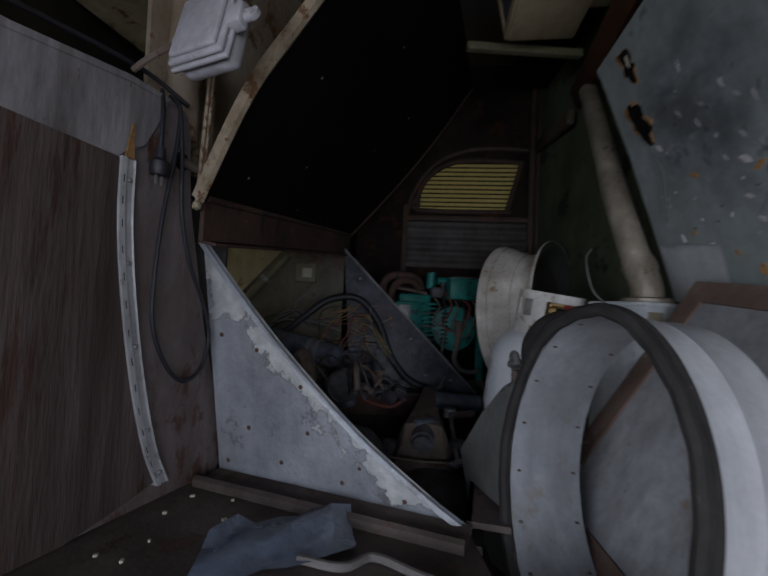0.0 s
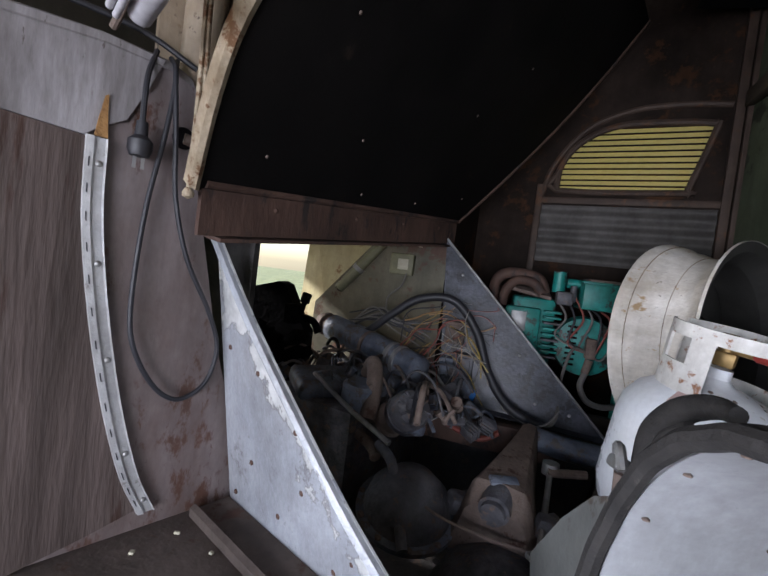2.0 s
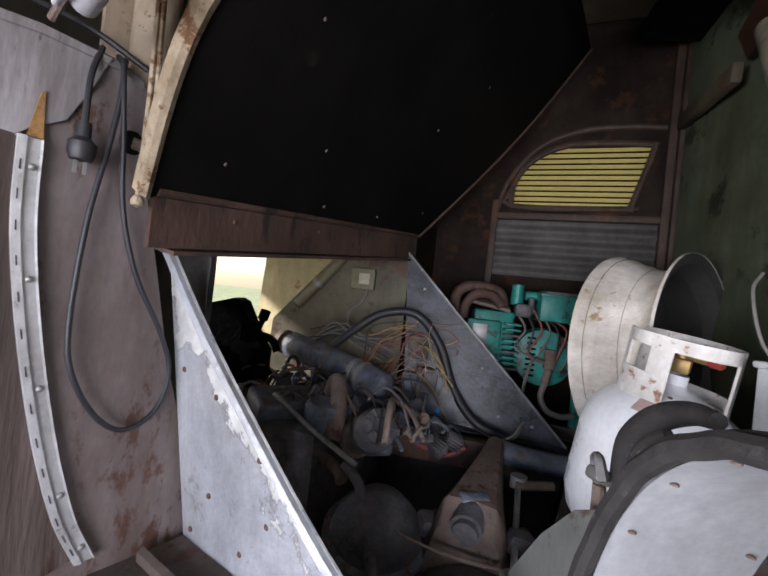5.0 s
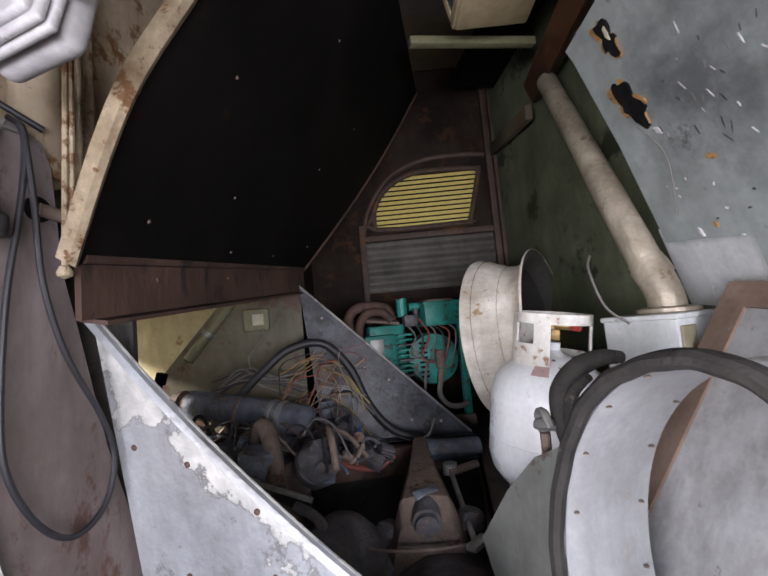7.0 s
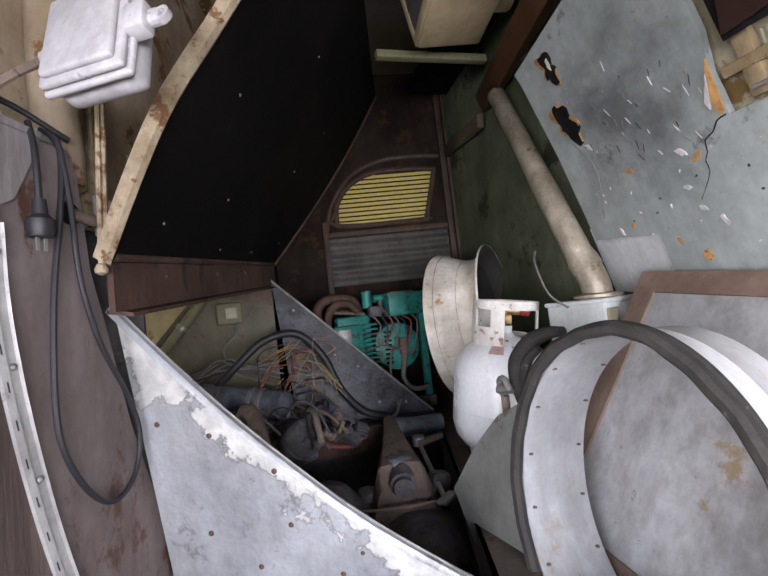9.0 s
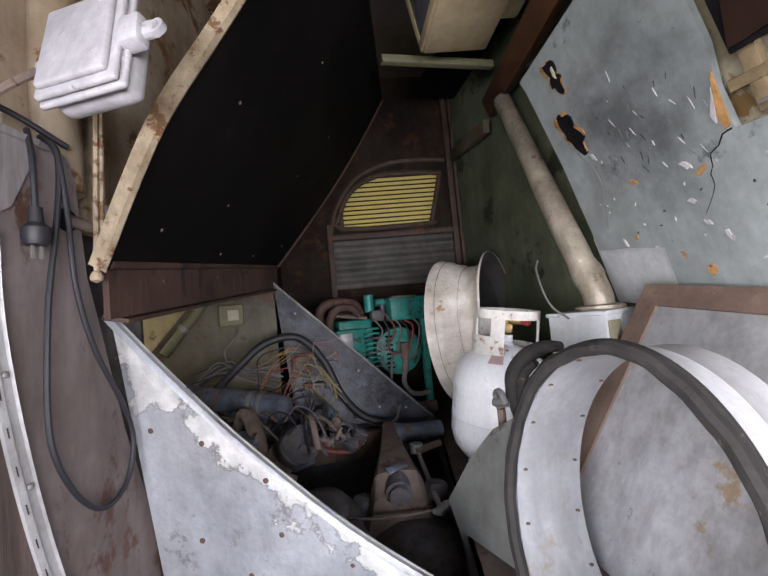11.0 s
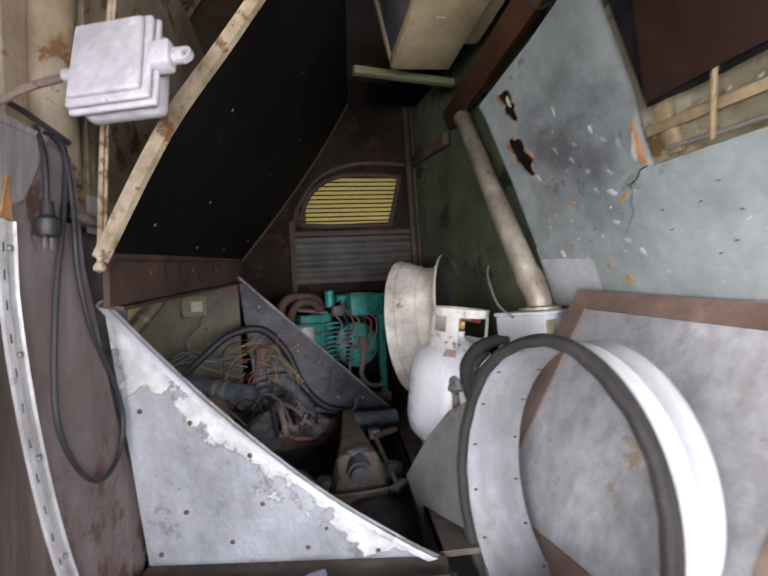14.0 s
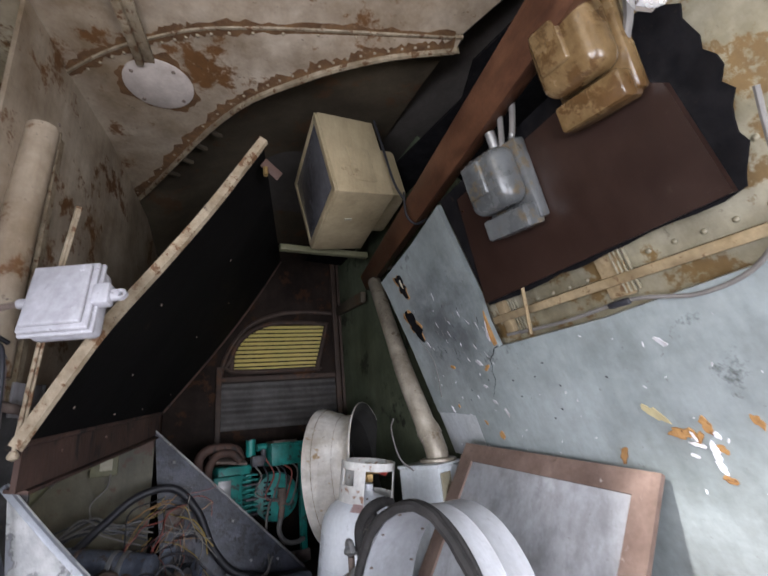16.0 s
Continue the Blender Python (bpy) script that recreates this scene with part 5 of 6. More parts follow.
part("loop", tube([Lp(0.20, 1.668, -0.01), Lp(0.203, 1.645, 0.02), Lp(0.204, 1.60, 0.026), Lp(0.212, 1.52, 0.026), Lp(0.228, 1.40, 0.024), Lp(0.234, 1.25, 0.022), Lp(0.223, 1.175, 0.022), Lp(0.185, 1.106, 0.022), Lp(0.141, 1.077, 0.022), Lp(0.094, 1.100, 0.020), Lp(0.076, 1.165, 0.020), Lp(0.100, 1.235, 0.022), Lp(0.152, 1.33, 0.024), Lp(0.183, 1.43, 0.026), Lp(0.196, 1.54, 0.03), Lp(0.203, 1.63, 0.024), Lp(0.19, 1.668, -0.01)], 0.0043, 10, 8), CABLE, cab)
part("lead", tube([Lp(0.247, 1.53, 0.03), Lp(0.245, 1.61, 0.026), Lp(0.225, 1.668, -0.004)], 0.0045, 8), CABLE, cab)
plug = part("plug", lathe([(0.0001, -0.022), (0.014, -0.02), (0.018, -0.010), (0.018, 0.004), (0.010, 0.012), (0.0085, 0.034), (0.0001, 0.035)], Lp(0.247, 1.505, 0.03), Z, 18), CABLE, cab, "moulded black plug")
part("pin", join(rbox(Lp(0.253, 1.475, 0.03), (0.005, 0.002, 0.018), axes(Z, LD), 0), rbox(Lp(0.241, 1.475, 0.03), (0.005, 0.002, 0.018), axes(Z, LD), 0)), STEEL, plug)
part("back_cord", tube([Lp(0.16, 1.665, 0.0), Lp(0.25, 1.70, -0.03), Lp(0.40, 1.70, -0.05), Lp(0.60, 1.68, -0.06)], 0.005, 8), CABLE, cab)
strip = thing("slotted_strip", tuple(Lp(0.2, 0.86, 0.015)), "scuffed aluminium slotted edging strip with screws", "strip")
sp = smooth_path([Lp(0.313, 1.500, 0.014), Lp(0.309, 1.38, 0.014), Lp(0.289, 1.235, 0.014), Lp(0.257, 1.08, 0.014), Lp(0.221, 0.955, 0.014), Lp(0.185, 0.875, 0.014)], 6)
part("channel", loft([[p + LD * a + LN * b for a, b in ((0.002, -0.012), (0.002, 0.004), (-0.008, 0.005), (-0.009, 0.0), (-0.024, 0.0), (-0.026, 0.004), (-0.028, -0.012))] for p in sp]), ALU, strip)
for i in range(1, len(sp) - 1):
    d = unit(sp[i + 1] - sp[i - 1])
    if i % 2 == 0:
        part("slot", slab([sp[i] + LD * -0.002 + LN * 0.0052 + d * s for s in (-0.007, 0.007)] + [sp[i] + LD * -0.0036 + LN * 0.0052 + d * s for s in (0.007, -0.007)], LN * 0.0006), CABLE, strip, smooth=False)
bolts(strip, [sp[i] + LD * -0.017 + LN * 0.001 for i in (2, 9, 15, 22, 28)], LN, 0.005, STEEL, "screw")
chipw = thing("wood_splinter", tuple(Lp(0.25, 1.55, 0.01)), "orange raw wood splinter scar in the white band", "scar")
part("scar", slab([Lp(0.286, 1.502, 0.009), Lp(0.304, 1.502, 0.009), Lp(0.300, 1.53, 0.009), Lp(0.294, 1.565, 0.009), Lp(0.290, 1.568, 0.009), Lp(0.289, 1.54, 0.009)], LN * 0.003), RAW_WOOD, chipw, smooth=False)

# soot rubbed into the upper corner of the grey board
def sooty(m, centre, reach):
    n, lk = m.node_tree.nodes, m.node_tree.links
    bs = n["Principled BSDF"]
    base = bs.inputs["Base Color"].links[0].from_socket
    co = n.new("ShaderNodeTexCoord")
    sub = n.new("ShaderNodeVectorMath")
    sub.operation = "DISTANCE"
    sub.inputs[1].default_value = tuple(centre)
    lk.new(co.outputs["Object"], sub.inputs[0])
    fall = n.new("ShaderNodeMapRange")
    fall.inputs[1].default_value, fall.inputs[2].default_value = 0.0, reach
    fall.inputs[3].default_value, fall.inputs[4].default_value = 0.42, -0.25
    lk.new(sub.outputs["Value"], fall.inputs[0])
    nz = n.new("ShaderNodeTexNoise")
    nz.inputs["Scale"].default_value, nz.inputs["Detail"].default_value, nz.inputs["Roughness"].default_value = 11.0, 9.0, 0.68
    lk.new(co.outputs["Object"], nz.inputs["Vector"])
    add = n.new("ShaderNodeMath")
    lk.new(nz.outputs[0], add.inputs[0])
    lk.new(fall.outputs[0], add.inputs[1])
    ramp = n.new("ShaderNodeValToRGB")
    ramp.color_ramp.elements[0].position, ramp.color_ramp.elements[1].position = 0.50, 0.85
    ramp.color_ramp.elements[1].color = (0.80, 0.80, 0.80, 1)
    lk.new(add.outputs[0], ramp.inputs[0])
    mix = n.new("ShaderNodeMixRGB")
    mix.inputs[2].default_value = (0.055, 0.058, 0.062, 1)
    lk.new(ramp.outputs[0], mix.inputs[0])
    lk.new(base, mix.inputs[1])
    lk.new(mix.outputs[0], bs.inputs["Base Color"])


sooty(BOARD, Rp(0.66, 1.74), 0.34)

# scars and holes on the grey board
rng = random.Random(4)


def scar(y, z, s, material, name, label, cat, n=14, lift=0.003, turn=0.0, thin=0.6):
    pts = []
    for i in range(n):
        a = 2 * math.pi * i / n
        r = s * (0.72 + 0.22 * math.sin(2 * a + 40 * y) + 0.16 * math.sin(5 * a + 90 * z) + 0.25 * rng.random())
        yy, zz = r * math.cos(a), r * thin * math.sin(a)
        pts.append(Rp(y + yy * math.cos(turn) - zz * math.sin(turn), z + yy * math.sin(turn) + zz * math.cos(turn), 0.001))
    return tagged(obj(name, slab(pts, RN * lift), material, False), label, cat, "scars on the grey board")


for y, z, s in ((0.701, 1.606, 0.012), (0.535, 1.576, 0.013), (0.592, 1.375, 0.016), (0.643, 1.417, 0.008), (0.752, 1.479, 0.008), (0.202, 1.318, 0.019), (-0.086, 1.377, 0.015), (0.003, 1.273, 0.014)):
    scar(y, z, s, RAW_WOOD, "torn_spot", "torn orange-brown raw wood spot on grey board", "scar", turn=rng.uniform(0, 3))
# the large tear: yellow veneer, orange wood, curling white layers
scar(0.090, 1.405, 0.034, YELLOW_PANEL, "torn_spot", "faded yellow torn veneer on grey board", "scar", thin=0.32, turn=0.9)
for y, z, s, a in ((0.050, 1.362, 0.026, 0.2), (0.000, 1.375, 0.018, 1.1), (0.022, 1.352, 0.014, 2.0), (-0.010, 1.330, 0.012, 0.6)):
    scar(y, z, s, RAW_WOOD, "torn_spot", "large orange-brown tear in the grey board", "scar", 18, 0.004, a, 0.55)
for y, z, s, a in ((0.030, 1.340, 0.013, 0.3), (0.030, 1.356, 0.010, 1.2), (0.004, 1.326, 0.020, 1.4), (0.006, 1.298, 0.015, 1.2), (0.045, 1.318, 0.008, 0.5), (-0.012, 1.356, 0.009, 0.9)):
    scar(y, z, s, WHITE_FLAKE, "paint_chip", "curled white torn layer round a raw wood spot", "chip", 14, 0.006, a, 0.4)
for y, z, s, a in ((0.787, 1.701, 0.013, 0.8), (0.562, 1.596, 0.016, 0.9), (0.793, 1.471, 0.012, 1.2), (0.561, 1.474, 0.012, 0.9), (0.528, 1.44, 0.014, 1.3), (0.578, 1.525, 0.012, 0.6), (0.011, 1.54, 0.016, 0.7), (-0.201, 1.576, 0.018, 0.1), (-0.112, 1.302, 0.018, 0.2)):
    scar(y, z, s, WHITE_FLAKE, "paint_chip", "pale chip of lifted paint on grey board", "chip", 9, 0.003, a, 0.4)
for k in range(60):
    scar(rng.uniform(-0.45, 0.86), rng.uniform(1.22, 1.60), rng.uniform(0.002, 0.006), WHITE_FLAKE, "paint_chip", "small pale paint chip on grey board", "chip", 7, 0.0015, rng.uniform(0, 3), 0.4)
for k in range(46):
    scar(rng.gauss(0.62, 0.09), rng.gauss(1.70, 0.055), rng.uniform(0.004, 0.013), (WHITE_FLAKE, CABLE, CABLE_GREY)[k % 3], "scuff_mark", "thin scuff mark scratched into grey board", "scuff", 7, 0.0008, rng.uniform(0.9, 1.9), 0.12)
for k in range(12):
    scar(rng.uniform(0.1, 0.8), rng.uniform(1.40, 1.58), 0.0035, CABLE, "dark_pit", "small dark pit in grey board", "pit", 7, 0.001, 0.0, 0.8)
for y, z, s in ((0.828, 1.785, 0.062), (0.812, 1.925, 0.046)):
    scar(y, z, s, RAW_WOOD, "torn_spot", "broken orange-brown wood edge round a hole", "scar", 30, 0.004, 1.1, 0.62)
    scar(y - 0.006, z - 0.002, s * 0.95, FABRIC, "ragged_hole", "ragged dark hole broken through the board", "hole", 24, 0.0055, 1.2, 0.6)
scar(0.800, 1.932, 0.016, LABEL, "paint_chip", "pale flake hanging in a ragged hole", "chip", 10, 0.008, 1.4, 0.45)
# torn vertical edge beside the wall cavity
tear = thing("torn_edge", tuple(Rp(0.45, 1.62, 0.0)), "torn orange plywood edge with white layers", "scar")
part("wood", slab([Rp(0.452, 1.730, 0.001), Rp(0.458, 1.715, 0.001), Rp(0.462, 1.69, 0.001), Rp(0.470, 1.66, 0.001), Rp(0.464, 1.628, 0.001), Rp(0.452, 1.632, 0.001)], RN * 0.004), RAW_WOOD, tear, smooth=False)
part("white_layer", slab([Rp(0.461, 1.705, 0.001), Rp(0.466, 1.69, 0.001), Rp(0.480, 1.66, 0.001), Rp(0.474, 1.644, 0.001), Rp(0.467, 1.665, 0.001)], RN * 0.005), WHITE_FLAKE, tear, "curled white paint layer", smooth=False)
crack = thing("board_crack", tuple(Rp(0.44, 1.55, 0.001)), "thin dark crack running down the grey board", "crack")
part("line", tube([Rp(0.455, 1.625, 0.0005), Rp(0.474, 1.622, 0.0005), Rp(0.488, 1.606, 0.0005), Rp(0.508, 1.598, 0.0005), Rp(0.512, 1.575, 0.0005), Rp(0.522, 1.562, 0.0005), Rp(0.522, 1.540, 0.0005), Rp(0.542, 1.512, 0.0005), Rp(0.562, 1.490, 0.0005)], [0.0018, 0.0014, 0.0011, 0.0009, 0.0007, 0.0004], 5, 2), FABRIC, crack)

# ---- generator behind the far plate ----
gen = thing("generator", (0.42, 1.86, DECK_Z), "teal petrol generator with finned cylinder and pipes", "generator")
part("engine_block", rbox((0.31, 1.90, 1.20), (0.16, 0.18, 0.26), None, 0.015), TEAL, gen)
part("cooling_shroud", rbox((0.27, 1.80, 1.215), (0.13, 0.05, 0.15), None, 0.010), TEAL, gen)
part("data_plate", rbox((0.255, 1.7735, 1.235), (0.055, 0.004, 0.075), None, 0.001), STEEL, gen, "engraved metal data plate")
for i in range(9):
    part("cooling_fin", rbox((0.375, 1.81, 1.115 + 0.021 * i), (0.06, 0.10, 0.009), None, 0.003), OILY if i % 3 == 0 else TEAL, gen)
part("end_bell", lathe([(0.0001, -0.01), (0.06, -0.008), (0.105, 0.0), (0.11, 0.02), (0.11, 0.10)], (0.50, 1.79, 1.17), (0.1, 1, 0), 36), TEAL, gen)
for i in range(8):
    part("vent_slot", rbox((0.452, 1.782, 1.10 + 0.020 * i), (0.035, 0.006, 0.008), None, 0.002), FABRIC, gen)
part("control_box", rbox((0.55, 1.83, 1.36), (0.17, 0.16, 0.10), None, 0.008), TEAL, gen)
part("box_lip", rbox((0.55, 1.83, 1.408), (0.18, 0.17, 0.012), None, 0.004), TEAL, gen)
part("rust_tray", rbox((0.55, 1.85, 1.418), (0.13, 0.10, 0.012), None, 0.004), RUST_IRON, gen)
part("frame_post", rbox((0.635, 1.80, 1.12), (0.03, 0.03, 0.50), None, 0.004), TEAL, gen)
part("frame_rail", rbox((0.45, 1.79, 0.90), (0.42, 0.03, 0.05), None, 0.005), RUST_IRON, gen)
part("filter_knob", join(rod((0.395, 1.86, 1.36), (0.395, 1.86, 1.44), 0.024), rod((0.42, 1.84, 1.40), (0.47, 1.84, 1.40), 0.018)), TEAL, gen)
part("carburettor", join(rbox((0.41, 1.80, 1.34), (0.06, 0.05, 0.05), None, 0.01), rod((0.44, 1.80, 1.33), (0.44, 1.80, 1.39), 0.012)), OILY, gen)
part("exhaust_pipe", tube([(0.16, 1.86, 1.30), (0.155, 1.85, 1.37), (0.19, 1.84, 1.41), (0.26, 1.84, 1.415), (0.32, 1.84, 1.40), (0.345, 1.84, 1.35)], 0.021, 14), RUST_BEAM, gen, "rusty exhaust pipe")
part("exhaust_pipe", tube([(0.19, 1.82, 1.29), (0.195, 1.81, 1.34), (0.23, 1.80, 1.385), (0.29, 1.80, 1.385), (0.33, 1.80, 1.35)], 0.018, 14), RUST_BEAM, gen, "rusty exhaust pipe")
part("heat_shield", rbox((0.29, 1.87, 1.355), (0.16, 0.12, 0.014), np.array(Euler((0.2, 0.15, 0)).to_matrix()), 0.004), RUST_IRON, gen)
part("rust_valve", join(rbox((0.515, 1.76, 1.17), (0.035, 0.03, 0.075), None, 0.006), rod((0.515, 1.755, 1.13), (0.505, 1.75, 1.08), 0.014)), RUST_IRON, gen)
part("fuel_hose", tube([(0.505, 1.75, 1.08), (0.495, 1.745, 1.03), (0.52, 1.74, 0.985), (0.57, 1.745, 0.97), (0.62, 1.76, 0.975)], 0.011, 10), CABLE_GREY, gen, "grey fuel hose")
for i in range(7):
    x0 = 0.39 + 0.03 * i
    part("wire", tube([(x0, 1.80, 1.33 + 0.02 * math.sin(i)), (x0 + 0.03, 1.765, 1.27), (x0 + 0.02 * math.sin(2 * i), 1.755, 1.20 - 0.01 * i), (0.51, 1.755, 1.15)], 0.004, 6), (CABLE_GREY, CABLE, WIRE_RED)[i % 3], gen)
part("grey_lead", tube([(0.50, 1.755, 1.16), (0.45, 1.73, 1.16), (0.42, 1.70, 1.05), (0.40, 1.60, 0.93), (0.33, 1.56, 0.91), (0.22, 1.58, 0.95)], 0.0055, 8), CABLE_GREY, gen, "long grey lead")

# ---- engine in the well ----
eng = thing("bus_engine", (-0.15, 1.35, 0.27), "oily black and blue vehicle engine full of pipes", "engine")
part("block", rbox((-0.28, 1.45, 0.74), (0.34, 0.44, 0.44), np.array(Euler((0, 0, radians(-18))).to_matrix()), 0.02), OILY, eng)
part("rocker_cover", rbox((-0.27, 1.40, 0.985), (0.17, 0.36, 0.06), np.array(Euler((0, 0.1, radians(-52))).to_matrix()), 0.02, 3), BLUE_IRON, eng, "blue painted rocker cover")
part("air_cylinder", tube([(-0.44, 1.66, 1.115), (-0.30, 1.59, 1.095), (-0.12, 1.50, 1.06), (-0.06, 1.465, 1.05)], [0.050, 0.050, 0.050, 0.047], 24, 4), BLUE_IRON, eng, "dusty blue-grey air cylinder")
part("cylinder_cap", lathe([(0.048, 0), (0.044, 0.015), (0.025, 0.028), (0.0001, 0.032)], (-0.062, 1.467, 1.051), (0.85, -0.5, -0.14), 24), BLUE_IRON, eng)
for k in (0.45, 0.72, 0.80):
    part("clamp_band", lathe([(0.0525, 0), (0.0535, 0.003), (0.0535, 0.012), (0.0525, 0.015)], V3((-0.44, 1.66, 1.115)) * (1 - k) + V3((-0.06, 1.465, 1.05)) * k, (0.38, -0.195, -0.065), 24), STEEL if k > 0.5 else RUST_IRON, eng)
part("cylinder_neck", join(rod((-0.44, 1.66, 1.115), (-0.50, 1.69, 1.125), 0.036, 18), rod((-0.47, 1.675, 1.12), (-0.48, 1.68, 1.122), 0.046, 18)), RUST_IRON, eng)
alt = part("alternator", lathe([(0.02, -0.03), (0.03, -0.02), (0.048, -0.01), (0.054, 0.0), (0.054, 0.020), (0.050, 0.024), (0.054, 0.028), (0.054, 0.055), (0.046, 0.072), (0.026, 0.078), (0.026, 0.062), (0.0001, 0.060)], (-0.055, 1.235, 0.97), (0.45, -0.6, 0.5), 28), OILY, eng, "grey cast alternator body")
for i in range(8):
    a = 2 * math.pi * i / 8
    fax = axes((0.45, -0.6, 0.5))
    part("vent_rib", rbox(V3((-0.055, 1.235, 0.97)) + fax @ np.array((0.037 * math.cos(a), 0.037 * math.sin(a), 0.075)), (0.020, 0.007, 0.012), fax @ np.array(Euler((0, 0, a)).to_matrix()), 0.003), OILY, alt)
part("pulley", lathe([(0.045, 0), (0.05, 0.004), (0.035, 0.012), (0.05, 0.02), (0.045, 0.024)], (-0.10, 1.30, 0.925), (0.45, -0.6, 0.5), 28), RUST_IRON, eng)
part("filter_bowl", lathe([(0.0001, 0), (0.045, 0.006), (0.052, 0.02), (0.052, 0.09), (0.04, 0.10), (0.0001, 0.10)], (-0.20, 1.28, 0.93), (0.1, -0.15, 1), 24), BLUE_IRON, eng)
part("rust_pipe_stub", tube([(-0.20, 1.37, 1.03), (-0.185, 1.35, 1.07), (-0.165, 1.31, 1.06), (-0.15, 1.26, 1.0), (-0.15, 1.22, 0.94)], 0.024, 14), RUST_IRON, eng)
part("side_pipe", tube([(-0.60, 1.50, 0.99), (-0.42, 1.40, 0.95), (-0.25, 1.28, 0.91), (-0.13, 1.20, 0.885), (-0.10, 1.16, 0.87)], 0.015, 12), RUST_IRON, eng)
part("side_pipe", tube([(-0.10, 1.18, 0.90), (-0.05, 1.13, 0.88), (-0.02, 1.08, 0.82), (0.02, 1.0, 0.75)], 0.013, 12), OILY, eng)
part("linkage", tube([(-0.35, 1.30, 1.02), (-0.20, 1.20, 0.97), (-0.06, 1.12, 0.93)], 0.007, 8), STEEL, eng)
for i in range(46):
    rr = random.Random(i)
    u_, w_ = rr.random(), rr.random()
    p = V3((-0.55 + 0.52 * u_ + 0.18 * w_, 1.42 - 0.20 * u_ + 0.30 * w_, 0.92 + 0.13 * rr.random() * (1 - 0.3 * u_)))
    part("casting", rbox(p, (0.02 + 0.06 * rr.random(), 0.02 + 0.05 * rr.random(), 0.03 + 0.06 * rr.random()), np.array(Euler((rr.random(), rr.random(), rr.random() * 3)).to_matrix()), 0.012), (OILY, RUST_IRON, BLUE_IRON, BLUE_IRON)[i % 4], eng)
for i in range(34):
    rr = random.Random(50 + i)
    u_, w_ = rr.random(), rr.random()
    p = V3((-0.55 + 0.55 * u_ + 0.18 * w_, 1.42 - 0.22 * u_ + 0.30 * w_, 0.99 + 0.07 * rr.random()))
    d = V3((rr.uniform(-0.12, 0.12), rr.uniform(-0.12, 0.12), rr.uniform(-0.02, 0.05)))
    part("hose", tube([p - d - Z * 0.04, p - d * 0.4 + Z * 0.02, p + d * 0.4 + Z * 0.015, p + d - Z * 0.05], 0.003 + 0.007 * rr.random() ** 2, 8), (OILY, CABLE, RUST_IRON)[i % 3], eng)
for i in range(90):
    rr = random.Random(1200 + i)
    u_, w_ = rr.random(), rr.random()
    p = V3((-0.50 + 0.58 * u_ + 0.14 * w_, 1.40 - 0.24 * u_ + 0.30 * w_, 0.93 + 0.12 * rr.random() * (1 - 0.4 * u_)))
    d = unit((rr.uniform(-1, 1), rr.uniform(-1, 1), rr.uniform(-0.3, 1)))
    kind_ = i % 5
    if kind_ == 0:
        r_ = rr.uniform(0.010, 0.022)
        part("fitting", lathe([(0.0001, 0), (r_, 0.001), (r_, 0.010), (r_ * 0.7, 0.013), (r_ * 0.7, 0.028), (r_ * 0.9, 0.030), (r_ * 0.9, 0.040), (0.0001, 0.042)], p, d, 10), (OILY, BLUE_IRON, RUST_IRON)[i % 3], eng)
    elif kind_ == 1:
        part("bracket", join(rbox(p, (0.05, 0.022, 0.005), axes(d), 0.002), rbox(p + d * 0.012, (0.005, 0.022, 0.028), axes(d), 0.002)), (OILY, RUST_IRON)[i % 2], eng)
    elif kind_ == 2:
        part("bolt_head", rod(p, p + d * rr.uniform(0.02, 0.05), rr.uniform(0.005, 0.009), 6), (STEEL, RUST_IRON)[i % 2], eng)
    elif kind_ == 3:
        e_ = unit(np.cross(d, (0.2, 0.5, 0.8)))
        part("pipe", tube([p - e_ * 0.07 - Z * 0.02, p - e_ * 0.03 + Z * 0.012, p + e_ * 0.03 + Z * 0.010, p + e_ * 0.08 - Z * 0.03], rr.uniform(0.003, 0.0065), 7, 5), (STEEL, CABLE, RUST_IRON, BLUE_IRON)[i % 4], eng)
    else:
        part("ribbed_cover", join(*[rbox(p + d * 0.010 * k, (0.045, 0.035, 0.005), axes(d), 0.002) for k in range(4)]), (OILY, BLUE_IRON)[i % 2], eng)
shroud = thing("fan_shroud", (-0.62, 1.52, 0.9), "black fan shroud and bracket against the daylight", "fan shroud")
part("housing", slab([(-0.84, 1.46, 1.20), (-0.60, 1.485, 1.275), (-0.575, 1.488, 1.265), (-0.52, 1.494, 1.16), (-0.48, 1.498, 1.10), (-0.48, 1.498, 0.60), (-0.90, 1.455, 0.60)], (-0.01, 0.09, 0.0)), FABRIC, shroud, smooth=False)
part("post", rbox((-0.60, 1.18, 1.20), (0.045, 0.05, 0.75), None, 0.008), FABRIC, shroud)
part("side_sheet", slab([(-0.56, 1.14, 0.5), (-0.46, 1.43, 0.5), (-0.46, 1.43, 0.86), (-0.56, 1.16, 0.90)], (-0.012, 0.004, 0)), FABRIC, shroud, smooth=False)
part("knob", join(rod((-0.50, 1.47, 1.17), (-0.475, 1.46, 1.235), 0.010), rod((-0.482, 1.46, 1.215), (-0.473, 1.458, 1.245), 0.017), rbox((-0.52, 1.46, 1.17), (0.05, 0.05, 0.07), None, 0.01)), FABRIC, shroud)
